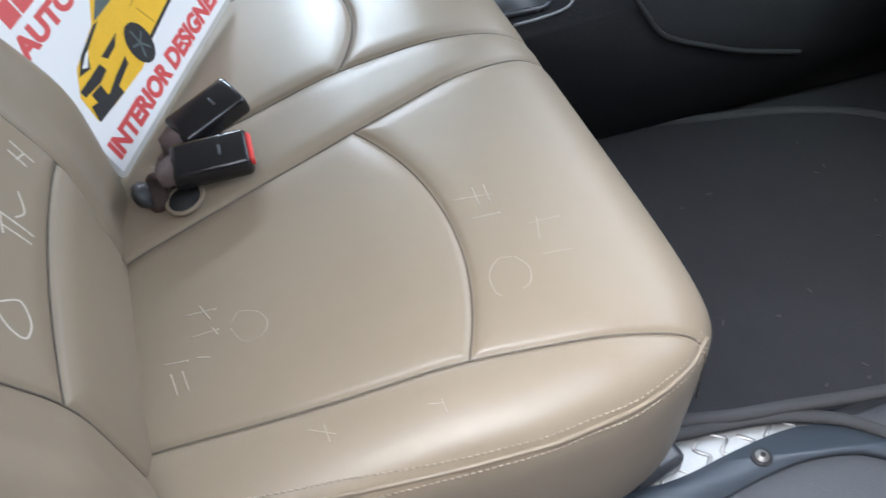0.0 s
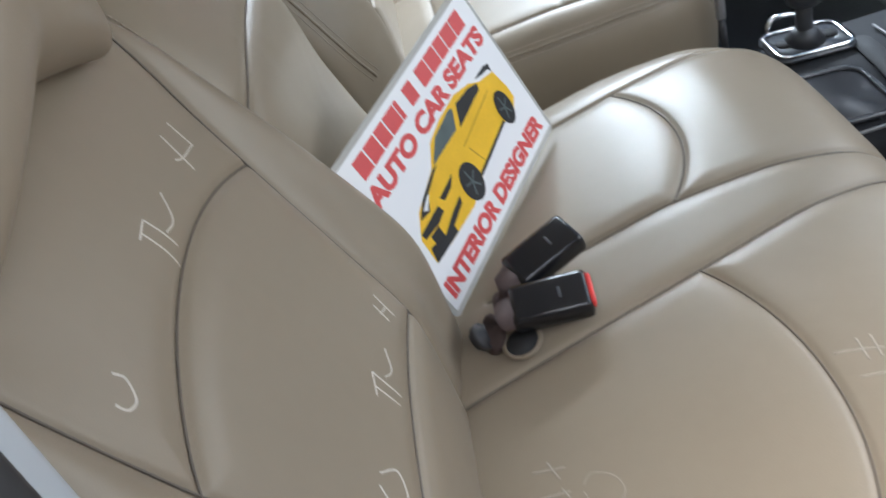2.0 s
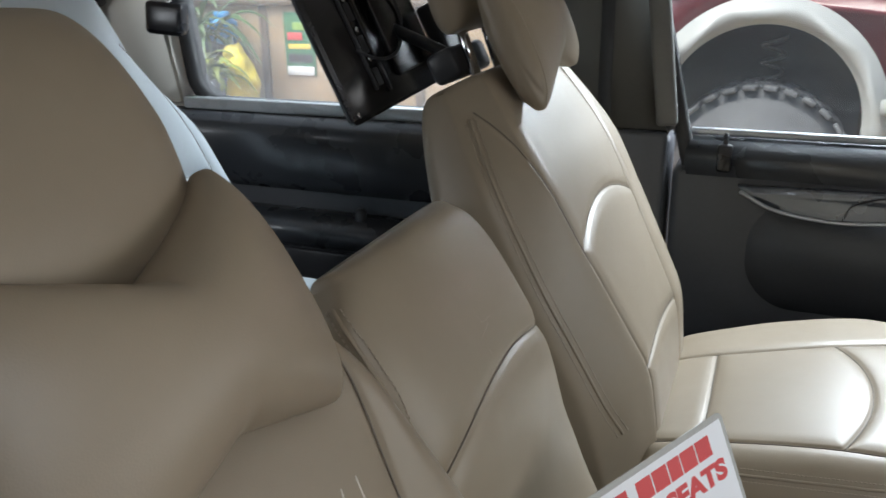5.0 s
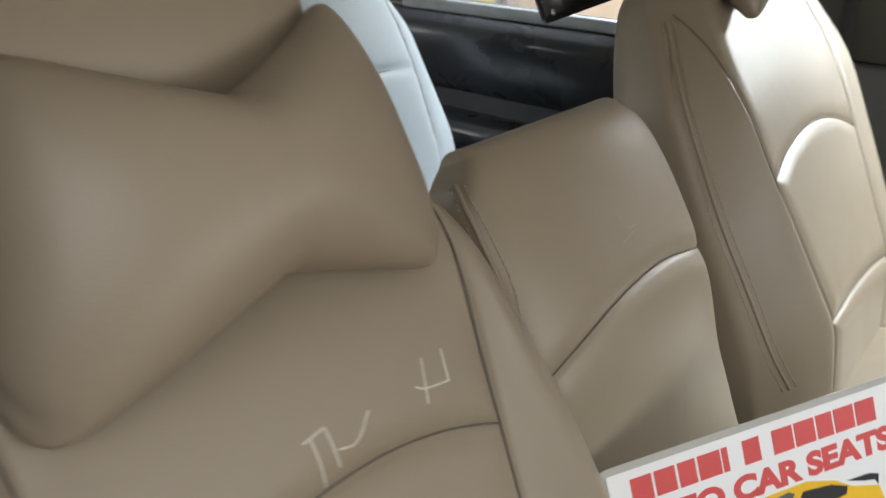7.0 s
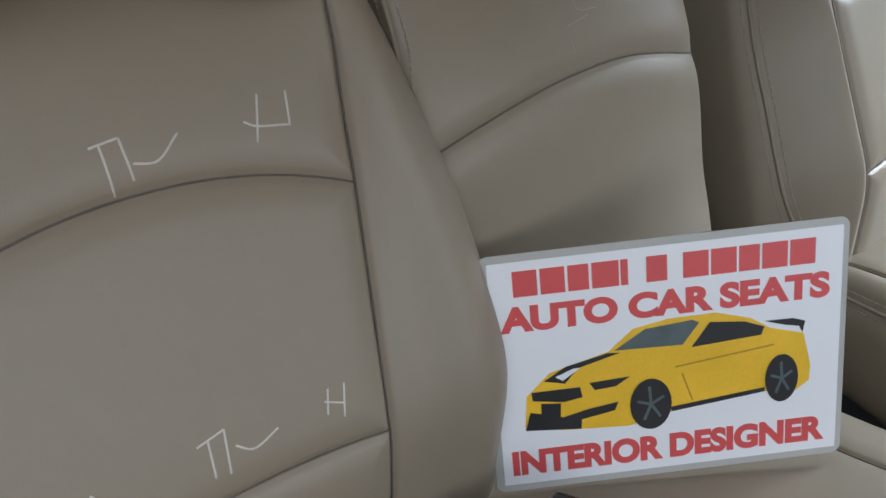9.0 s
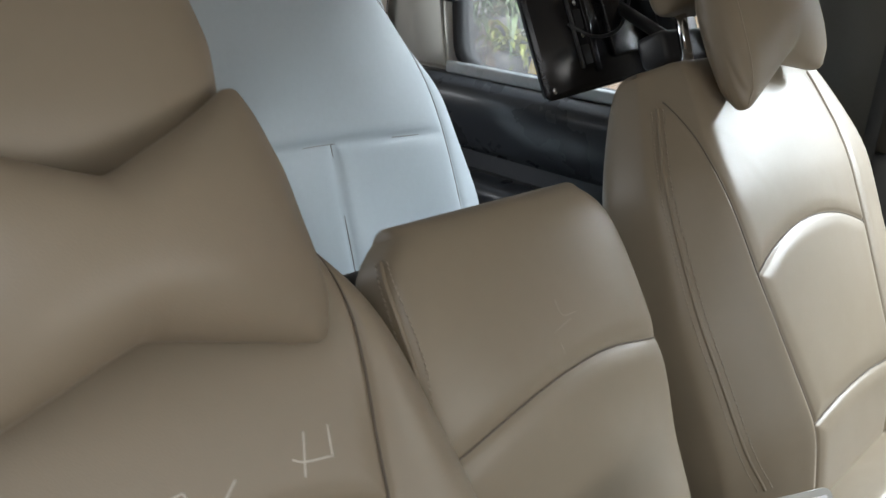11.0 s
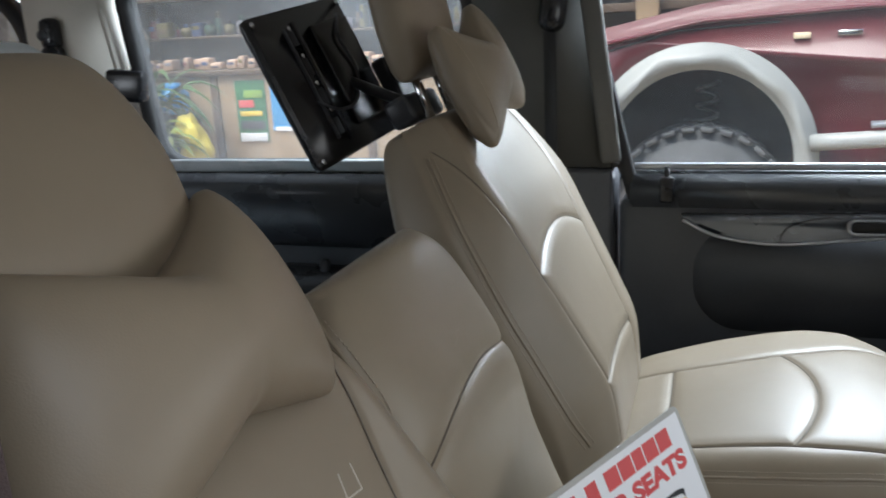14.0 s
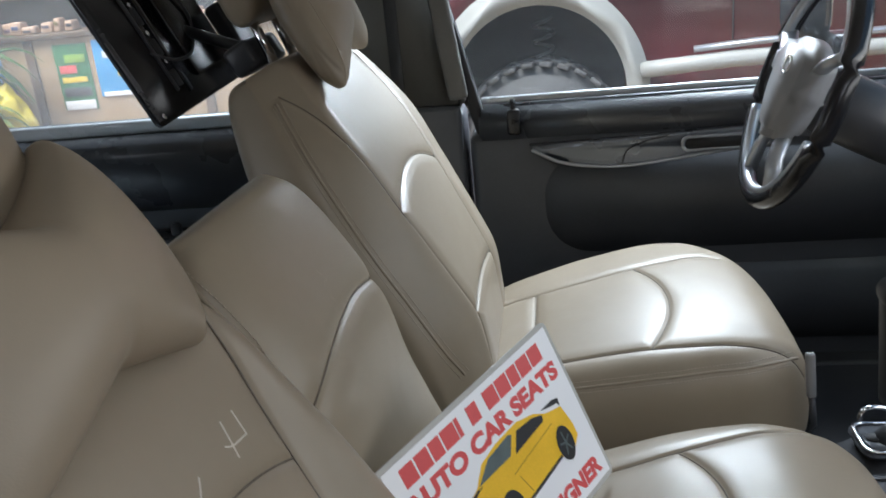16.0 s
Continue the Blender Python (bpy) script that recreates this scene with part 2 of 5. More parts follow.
def tube(points, r, seg=8, closed=False, flat=1.0, up=None):
    """A tube along points; flat squeezes it across the direction up."""
    pts = [Vector(p) for p in points]
    n = len(pts)
    bm = bmesh.new()
    rings = []
    for i, p in enumerate(pts):
        a, b = (pts[(i - 1) % n], pts[(i + 1) % n]) if closed else (pts[max(i - 1, 0)], pts[min(i + 1, n - 1)])
        d = (b - a).normalized()
        u = Vector(up) if up is not None else (Vector((0, 0, 1)) if abs(d.z) < 0.9 else Vector((1, 0, 0)))
        s = d.cross(u).normalized()
        u = s.cross(d).normalized()
        rings.append([bm.verts.new(p + r * (math.cos(k * 2 * math.pi / seg) * s + flat * math.sin(k * 2 * math.pi / seg) * u)) for k in range(seg)])
    for i in range(n if closed else n - 1):
        for k in range(seg):
            bm.faces.new((rings[i][k], rings[i][(k + 1) % seg], rings[(i + 1) % n][(k + 1) % seg], rings[(i + 1) % n][k]))
    if not closed:
        bm.faces.new(rings[0])
        bm.faces.new(rings[-1][::-1])
    return bm


def slab(outline, depth, m, bevel=0.0):
    """A flat outline in its own x and y, extruded by depth along z, at the pose m."""
    bm = bmesh.new()
    low = [bm.verts.new((x, y, 0)) for x, y in outline]
    f = bm.faces.new(low)
    top = bmesh.ops.extrude_face_region(bm, geom=[f])["geom"]
    for v in top:
        if isinstance(v, bmesh.types.BMVert):
            v.co.z += depth
    if bevel:
        bmesh.ops.bevel(bm, geom=[e for e in bm.edges if len(e.link_faces) == 2 and e.calc_face_angle(0) > 0.8], offset=bevel, segments=2, affect="EDGES")
    bm.transform(m)
    return bm


def rounded(w, h, r, n=6, lean=0.0):
    """The outline of a rounded rectangle about the origin; lean shears it."""
    out = []
    for cx, cy, a in ((w / 2 - r, h / 2 - r, 0), (-w / 2 + r, h / 2 - r, 90), (-w / 2 + r, -h / 2 + r, 180), (w / 2 - r, -h / 2 + r, 270)):
        for k in range(n + 1):
            t = radians(a + 90 * k / n)
            x, y = cx + r * math.cos(t), cy + r * math.sin(t)
            out.append((x + lean * y, y))
    return out


def ring(outer, inner, depth, m):
    """A frame between two outlines of equal count, extruded by depth."""
    bm = bmesh.new()
    n = len(outer)
    rows = [[bm.verts.new((x, y, z)) for x, y in o] for o, z in ((outer, 0), (outer, depth), (inner, depth), (inner, 0))]
    for j in range(4):
        for i in range(n):
            bm.faces.new((rows[j][i], rows[j][(i + 1) % n], rows[(j + 1) % 4][(i + 1) % n], rows[(j + 1) % 4][i]))
    bm.transform(m)
    return bm


def from_line(points, lines):
    """Distance of points (N, 2) from the nearest of several polylines."""
    best = np.full(len(points), 1e3)
    for line in lines:
        line = np.asarray(line, float)
        for a, b in zip(line[:-1], line[1:]):
            d = b - a
            t = np.clip(((points - a) @ d) / max(d @ d, 1e-12), 0, 1)
            best = np.minimum(best, np.hypot(*(points - a - t[:, None] * d).T))
    return best


def smooth(x, y):
    """A denser, rounded run of a profile given by a few stations."""
    x, y = np.asarray(x, float), np.asarray(y, float)
    fine = np.linspace(x[0], x[-1], 200)
    run = np.interp(fine, x, y)
    k = np.hanning(31)
    k /= k.sum()
    wide = np.concatenate([2 * run[0] - run[15:0:-1], run, 2 * run[-1] - run[-2:-17:-1]])
    return fine, np.convolve(wide, k, "valid")


class Pad:
    """An upholstered body: along s, across y, thick along n, with sewn seams drawn into its front."""

    def __init__(self, s0, s1, left, right, front, back, place, p=4.0, ends=(6.0, 6.0), seams=(), depth=0.0036, puff=0.006, bolster=0.0, crown=0.0, wide=0.0029, chamfer=((0.0, 1.0), (1.0, 1.0), 0.0)):
        self.s0, self.s1, self.left, self.right, self.front, self.back, self.place = s0, s1, left, right, front, back, place
        self.left, self.right, self.front, self.back = (smooth(*c) for c in (left, right, front, back))
        self.p, self.ends, self.seams, self.depth, self.puff, self.bolster, self.crown, self.wide, self.chamfer = p, ends, seams, depth, puff, bolster, crown, wide, chamfer

    def _end(self, s):
        u = np.clip((s - self.s0) / (self.s1 - self.s0), 0, 1) * 2 - 1
        e = np.where(u < 0, self.ends[0], self.ends[1])
        return np.maximum(1 - np.abs(u) ** e, 0) ** (1 / e)

    def _frame(self, s):
        end = self._end(s)
        f, b = np.interp(s, *self.front), np.interp(s, *self.back)
        mid = (f + b) / 2
        l, r = np.interp(s, *self.left), np.interp(s, *self.right)
        return (l + r) / 2, (r - l) / 2 * (0.86 + 0.14 * end), mid, (f - b) / 2 * end

    def height(self, y, s, lift=0.0):
        """The front's n at y, s."""
        c, w, mid, h = self._frame(s)
        q = np.clip((y - c) / w, -1, 1)
        edge = np.maximum(1 - np.abs(q) ** self.p, 0) ** (1 / self.p)
        start = np.interp(s, self.chamfer[0], self.chamfer[1])
        n = mid + h * edge - self.chamfer[2] * edge * np.clip((np.abs(q) - start) / np.maximum(1 - start, 0.05), 0, 1)
        n = n + self.crown * (1 - q * q) * self._end(s) + self.bolster * np.exp(-(((np.abs(q) - 0.84) / 0.13) ** 2)) * edge * self._end(s)
        if len(self.seams):
            d = from_line(np.stack([np.ravel(y), np.ravel(s)], 1), self.seams).reshape(np.shape(y))
            n = n + edge * (self.puff * (1 - np.exp(-((d / 0.013) ** 2))) - self.depth * np.exp(-((d / self.wide) ** 2)))
        return n + lift

    def rim(self, s, q):
        """The y at a share q of the half width."""
        c, w, _, _ = self._frame(np.asarray(s, float))
        return c + q * w

    def on(self, y, s, lift=0.0005):
        y, s = np.atleast_1d(np.asarray(y, float)), np.atleast_1d(np.asarray(s, float))
        return self.place(y, s, self.height(y, s, lift))

    def mesh(self, name, mat, parent, label="", rows=300, across=301, behind=41):
        s = self.s0 + (self.s1 - self.s0) * (0.5 - 0.5 * np.cos(np.pi * np.linspace(0.0, 1, rows)))
        c, w, mid, h = self._frame(s)
        qf = np.sin(np.linspace(-np.pi / 2, np.pi / 2, across))
        qb = np.sin(np.linspace(np.pi / 2, -np.pi / 2, behind))[1:-1]
        yf = c[:, None] + w[:, None] * qf
        sf = np.repeat(s[:, None], across, 1)
        nf = self.height(yf, sf)
        yb = c[:, None] + w[:, None] * qb
        nb = mid[:, None] - h[:, None] * np.maximum(1 - np.abs(qb) ** self.p, 0) ** (1 / self.p)
        sb = np.repeat(s[:, None], len(qb), 1)
        pts = self.place(np.concatenate([yf, yb], 1).ravel(), np.concatenate([sf, sb], 1).ravel(), np.concatenate([nf, nb], 1).ravel())
        k = across + len(qb)
        i, j = np.meshgrid(np.arange(rows - 1), np.arange(k), indexing="ij")
        j2 = (j + 1) % k
        faces = np.stack([i * k + j, i * k + j2, (i + 1) * k + j2, (i + 1) * k + j], -1).reshape(-1, 4)
        me = bpy.data.meshes.new(name)
        me.from_pydata(pts.tolist(), [], faces.tolist())
        me.materials.append(mat)
        me.polygons.foreach_set("use_smooth", [True] * len(me.polygons))
        me.update()
        ob = new(name, me)
        ob.parent = parent
        if label:
            tagged(ob, label)
        return ob


def sewn(pad, parent, r=0.0008):
    """A dark thread line in the groove of every seam of a pad."""
    for line in pad.seams:
        line = np.asarray(line, float)
        d = np.r_[0, np.cumsum(np.hypot(*np.diff(line, axis=0).T))]
        t = np.linspace(0, d[-1], max(int(d[-1] / 0.006), 4))
        y, s = np.interp(t, d, line[:, 0]), np.interp(t, d, line[:, 1])
        part("seam", tube(pad.on(y, s, 0.0013), r, 5), SEAM, parent)


def chalk(pad, strokes, parent, r=0.0011, mat=None):
    """One chalk sign: strokes on a pad's front, each a run of (y, s)."""
    bm = bmesh.new()
    for st in strokes:
        line = bend(st, 8) if len(st) > 2 else np.linspace(st[0], st[1], 8)
        pts = pad.on(line[:, 0], line[:, 1], -0.45 * r)
        one = tube(pts, r, 5)
        me = bpy.data.meshes.new("stroke")
        one.to_mesh(me)
        one.free()
        bm.from_mesh(me)
        bpy.data.meshes.remove(me)
    return part("chalk_mark", bm, mat or (CHALKFAINT if pad.place is on_seat else CHALK), parent, "thin white chalk mark")


def bend(points, n=24):
    """A smooth curve through points (Catmull-Rom), n steps a span."""
    p = np.asarray(points, float)
    p = np.vstack([2 * p[0] - p[1], p, 2 * p[-1] - p[-2]])
    out = []
    for i in range(1, len(p) - 2):
        for t in np.linspace(0, 1, n, endpoint=False):
            out.append(0.5 * (2 * p[i] + (p[i + 1] - p[i - 1]) * t + (2 * p[i - 1] - 5 * p[i] + 4 * p[i + 1] - p[i + 2]) * t**2 + (3 * p[i] - p[i - 1] - 3 * p[i + 1] + p[i + 2]) * t**3))
    out.append(p[-2])
    return np.array(out)


# The three front backrests lie in one leaning plane: y across, s up along it, n out of it.
BACK_U, BACK_N = np.array([-0.458, 0.0, 0.889]), np.array([0.889, 0.0, 0.458])
BACK_O = np.array([-0.219, 0.0, 0.88])


def on_back(y, s, n):
    return BACK_O + np.outer(s, BACK_U) + np.outer(n, BACK_N) + np.outer(y, (0.0, 1.0, 0.0))


def on_seat(y, s, n):
    return np.stack([s, y, n], 1)

# ---- the car's shell and the ground ----
GROUND = 0.18
solid("ground", [(-60, -60, GROUND), (60, -60, GROUND), (60, 60, GROUND), (-60, 60, GROUND)], [(0, 1, 2, 3)], ASPHALT)
tagged(bpy.data.objects["ground"], "unseen roadside ground, coloured brown for warm bounce light", "ground", kind="structure")
FAR, NEAR, SILL = 1.41, -0.47, 1.17


def fixed(ob, label, category):
    return tagged(ob, label, category, kind="structure")


fixed(part("floor", span(-3.2, 1.25, NEAR + 0.05, FAR, 0.47, 0.515), CARPET), "black carpeted car floor", "floor")
# far side: lower wall, pillars and roof rail leave the window openings free
fixed(part("wall_far", span(-3.2, -0.34, FAR - 0.05, FAR + 0.06, 0.4, SILL, 0.02), DARKTRIM), "black side panel below the rear window", "side panel")
fixed(part("roof_rail_far", span(-3.2, 1.0, FAR - 0.09, FAR + 0.05, 1.665, 1.80, 0.03), HEADLINER), "beige roof rail over the side windows", "roof rail")


def post(name, low, high, y0, y1, mat, label, z0=SILL, z1=1.70):
    """A pillar: x range at its foot and at its top."""
    v = [(x, y, z) for z, (a, b) in ((z0, low), (z1, high)) for x, y in ((a, y0), (b, y0), (b, y1), (a, y1))]
    bm = bmesh.new()
    vs = [bm.verts.new(c) for c in v]
    for f in ((0, 1, 2, 3), (4, 5, 6, 7), (0, 1, 5, 4), (1, 2, 6, 5), (2, 3, 7, 6), (3, 0, 4, 7)):
        bm.faces.new([vs[i] for i in f])
    bmesh.ops.bevel(bm, geom=bm.edges[:], offset=0.012, segments=2, affect="EDGES")
    return fixed(part(name, bm, mat), label, "pillar")


post("pillar_b_far", (-0.62, -0.335), (-0.70, -0.43), FAR - 0.06, FAR + 0.05, PILLAR, "grey fabric covered door pillar")
post("pillar_c_far", (-1.98, -1.63), (-1.98, -1.72), FAR - 0.06, FAR + 0.05, HEADLINER, "beige rear pillar trim")
post("pillar_d_far", (-3.2, -2.92), (-3.2, -2.85), FAR - 0.06, FAR + 0.05, HEADLINER, "beige tail pillar trim")
fixed(part("pillar_lower_far", span(-0.66, -0.345, FAR - 0.075, FAR - 0.045, 0.5, SILL + 0.01, 0.012), DARKTRIM), "black lower pillar trim", "pillar")


def window(name, x0, x1, z0, z1, lean, label, r, y=FAR):
    """A rounded side window: rubber frame, sill strip and pane."""
    w = thing(name, label, "window", kind="structure")
    m = pose((x0 + x1) / 2, y - 0.055, (z0 + z1) / 2, 90)
    o, i = rounded(x1 - x0 + 0.056, z1 - z0 + 0.056, r + 0.024, lean=lean), rounded(x1 - x0, z1 - z0, r, lean=lean)
    part("window_frame", ring(o, i, -0.055, m), RUBBER, w)
    pane = part("pane", slab(rounded(x1 - x0 + 0.02, z1 - z0 + 0.02, r, lean=lean), 0.004, m @ pose(0, 0, -0.04)), GLASSREAR, w)
    pane.visible_shadow = False
    part("window_sill", span(x0 - 0.01, x1 + 0.04, y - 0.078, y - 0.05, z0 - 0.026, z0 + 0.006, 0.006), BODYGREY, w)
    return w


window("window_1", -1.61, -0.68, SILL + 0.025, 1.665, -0.12, "rear side window in a black rubber frame", 0.06)
window("window_2", -2.90, -2.0, SILL + 0.05, 1.66, 0.0, "rearmost side window behind the rear bench", 0.15)

# padded roll and ledge of the far side panel
def along(outline, x0, x1, y, z):
    """A profile (out of the wall, up) drawn along x."""
    return slab(outline, x1 - x0, Matrix.Translation((x0, y, z)) @ Matrix(((0, 0, 1, 0), (1, 0, 0, 0), (0, 1, 0, 0), (0, 0, 0, 1))), 0.008)


roll = [(0.0, -0.01), (-0.05, -0.012), (-0.075, -0.03), (-0.085, -0.06), (-0.082, -0.11), (-0.068, -0.17), (-0.045, -0.205), (0.0, -0.21)]
fixed(part("panel_roll_far", along(roll, -3.1, -0.68, FAR - 0.045, SILL + 0.01), SMOOTHDARK), "smooth black padded roll under the rear window", "side panel")
ledge = [(0.0, 0.0), (-0.04, 0.0), (-0.085, -0.012), (-0.10, -0.035), (-0.095, -0.07), (-0.06, -0.09), (0.0, -0.09)]
fixed(part("panel_ledge_far", along(ledge, -2.2, -0.70, FAR - 0.045, 0.915), SMOOTHDARK), "black moulded armrest ledge of the side panel", "side panel")

# near side, behind the open doorway
fixed(part("wall_near", span(-3.2, -0.62, NEAR - 0.08, NEAR, 0.4, SILL, 0.02), DARKTRIM), "black side panel of the near rear side", "side panel")
fixed(part("window_near_rear", span(-3.1, -0.66, NEAR - 0.05, NEAR - 0.045, SILL, 1.68, 0.0), GLASSTINT), "lightly tinted rear side glass", "window")
fixed(part("windscreen", slab([(NEAR, 0.0), (FAR, 0.0), (FAR - 0.12, 0.94), (NEAR + 0.12, 0.94)], 0.005, Matrix(((0, -0.72, 0.69, 1.13), (1, 0, 0, 0), (0, 0.69, 0.72, 1.12), (0, 0, 0, 1)))), GLASSTINT), "lightly tinted sloping windscreen", "windscreen")
fixed(part("roof_rail_near", span(-3.2, 1.0, NEAR - 0.02, NEAR + 0.1, 1.665, 1.80, 0.03), HEADLINER), "beige roof rail over the doorway", "roof rail")
fixed(part("ceiling", span(-3.2, 0.45, NEAR + 0.02, FAR - 0.02, 1.765, 1.80, 0.01), HEADLINER), "beige fabric headliner", "ceiling")
fixed(part("wall_rear", span(-3.25, -3.18, NEAR - 0.05, FAR, 0.4, 1.15, 0.02), DARKTRIM), "black tailgate panel", "tailgate")
fixed(part("wall_rear_upper", span(-3.25, -3.18, NEAR - 0.05, FAR, 1.52, 1.80, 0.02), HEADLINER), "beige trim over the rear window", "tailgate")
fixed(part("wall_front", span(1.12, 1.2, NEAR, FAR, 0.4, 1.0, 0.02), CARPET), "black footwell bulkhead", "bulkhead")

post("pillar_b_near", (-0.62, -0.35), (-0.66, -0.36), NEAR - 0.06, -0.405, PILLAR, "grey near door pillar trim", 0.55, 1.72)
fixed(part("door_flange_near", span(-0.352, -0.328, -0.436, -0.400, 0.60, 1.74, 0.006, 3), BODYGREY), "pale grey painted flange of the open doorway", "pillar")
fixed(part("door_seal_near", tube([(-0.325, -0.445, 0.6), (-0.325, -0.44, 1.72)], 0.016, 10), RUBBER), "black rubber door seal", "door seal")
fixed(part("sill_near", span(-0.33, 1.2, -0.52, -0.315, 0.47, 0.588, 0.02, 3), DARKTRIM), "dark grey plastic door sill trim", "door sill")
fixed(part("sill_edge", span(-0.3, 1.2, -0.66, -0.50, 0.40, 0.56, 0.02, 3), BODYGREY), "pale grey painted outer sill", "door sill")

# ---- front seats ----


def arch(yl, yr, s, top, n=21, lean=0.0):
    t = np.linspace(-1, 1, n)
    return np.stack([(yl + yr) / 2 + (yr - yl) / 2 * t, s + top * (1 - np.abs(t) ** 2.1) + lean * t], 1)


def back_pad(c, half, seam, top, thick, arcs, low=0.09, edge=5.0, bol=0.012, foot=-0.09, grow=([-0.09, 0.6], [0.0, 0.0]), chamfer=((0.0, 1.0), (1.0, 1.0), 0.0)):
    """A backrest about y = c; half and seam are the widths from foot to head."""
    ss = np.linspace(foot, top, 26)
    L, R = c - np.interp(ss, *half), c + np.interp(ss, *half) + np.interp(ss, *grow)
    sl = np.linspace(-0.03, top - 0.05, 14)
    seams = [np.stack([c + k * np.interp(sl, *seam), sl], 1) for k in (-1, 1)]
    a = np.interp(arcs[0], *seam)
    seams.append(arch(c - a, c + a, arcs[0], arcs[1]))
    b = np.interp(low, *seam)
    seams.append(arch(c - b, c + b, low, 0.012))
    return Pad(foot, top, (ss, L), (ss, R), ([foot, -0.01, 0.085, 0.4, top], [-0.065, -0.036, -0.002, -0.004, -0.03]), ([foot, top * 0.7, top], [-thick, -thick, -thick * 0.85]), on_back, p=edge, ends=(9, 7), seams=seams, bolster=bol, puff=0.004, chamfer=chamfer)


pass_half = ([-0.03, 0.09, 0.26, 0.40, 0.44, 0.465, 0.512, 0.6], [0.215, 0.238, 0.237, 0.210, 0.193, 0.172, 0.142, 0.10])
pass_seam = ([-0.03, 0.09, 0.277, 0.40, 0.6], [0.122, 0.129, 0.153, 0.163, 0.155])
passenger = thing("passenger_backrest", "reclined beige leatherette passenger backrest with sewn arched panel", "car seat", "front seats")
PB = back_pad(-0.163, pass_half, pass_seam, 0.60, 0.13, (0.277, 0.035), edge=6.0, bol=0.014, grow=([-0.09, 0.14, 0.28, 0.40], [0.028, 0.024, 0.008, 0.0]))
PB.mesh("backrest", LEATHER, passenger, rows=400, across=401)
sewn(PB, passenger)

driver = thing("driver_seat", "beige leatherette driver seat with cushion and tall backrest", "car seat", "front seats")
drv_half = ([-0.03, 0.09, 0.26, 0.44, 0.6], [0.24, 0.26, 0.268, 0.248, 0.18])
drv_seam = ([-0.03, 0.09, 0.30, 0.45, 0.6], [0.13, 0.145, 0.182, 0.200, 0.18])
DB = back_pad(0.805, drv_half, drv_seam, 0.596, 0.202, (0.30, 0.042), edge=4.6, bol=0.006, grow=([-0.09, 0.05, 0.40, 0.6], [0.02, 0.06, 0.075, 0.055]), chamfer=((0.09, 0.3, 0.45, 0.6), (0.64, 0.73, 0.85, 0.90), 0.06))
DB.mesh("backrest", LEATHER, driver, rows=380, across=361)
sewn(DB, driver)

centre = thing("folding_armrest", "narrow beige leatherette centre backrest between the front seats", "car seat", "front seats")
CB = Pad(-0.03, 0.476, ([-0.03, 0.1, 0.3, 0.42, 0.445, 0.458, 0.466], [0.048, 0.048, 0.051, 0.054, 0.058, 0.065, 0.078]), ([-0.03, 0.1, 0.3, 0.42, 0.445, 0.458, 0.466], [0.445, 0.436, 0.394, 0.386, 0.381, 0.374, 0.362]), ([-0.03, 0.08, 0.17, 0.25, 0.3, 0.466], [-0.06, -0.055, -0.038, -0.012, -0.004, -0.004]), ([-0.03, 0.466], [-0.12, -0.10]), on_back, p=5, ends=(9, 3.2),
         seams=[bend([(0.06, 0.272), (0.10, 0.284), (0.16, 0.297), (0.22, 0.305), (0.29, 0.306), (0.384, 0.290)], 6)], puff=0.004, crown=0.006)
CB.mesh("backrest", LEATHER, centre)
sewn(CB, centre)

# bench cushion under the passenger and the centre place
bench = thing("bench_cushion", "wide beige leatherette bench cushion with two sewn seat panels", "car seat", "front seats")
xs = np.array([-0.27, -0.1, 0.1, 0.18, 0.245])
top_x, top_z = [-0.27, -0.2, 0.0, 0.12, 0.2, 0.25], [0.828, 0.842, 0.888, 0.902, 0.898, 0.882]
bench_seams = [
    bend([(-0.050, -0.25), (-0.024, -0.12), (0.0, 0.0), (0.036, 0.12), (0.064, 0.235)], 8),
    bend([(-0.262, -0.25), (-0.285, -0.115), (-0.300, 0.01), (-0.319, 0.12), (-0.336, 0.225)], 8),
    bend([(0.075, -0.2), (0.09, -0.1), (0.106, 0.014), (0.112, 0.12), (0.112, 0.235)], 8),
    bend([(0.325, -0.2), (0.335, -0.08), (0.352, 0.01), (0.378, 0.1), (0.40, 0.20)], 8),
    arch(-0.300, 0.0, 0.010, 0.040, lean=-0.008), arch(0.106, 0.352, 0.012, 0.042),
]
BC = Pad(-0.27, 0.25, ([-0.27, -0.1, 0.05, 0.13, 0.19, 0.25], [-0.35, -0.37, -0.385, -0.38, -0.362, -0.318]), ([-0.27, -0.1, 0.05, 0.13, 0.19, 0.25], [0.40, 0.42, 0.44, 0.44, 0.425, 0.385]), (top_x, top_z), ([-0.27, 0.25], [0.66, 0.66]), on_seat, p=7, ends=(10, 7), seams=bench_seams, puff=0.003, crown=0.004)
BC.mesh("cushion", LEATHER, bench, rows=280, across=451)
sewn(BC, bench)

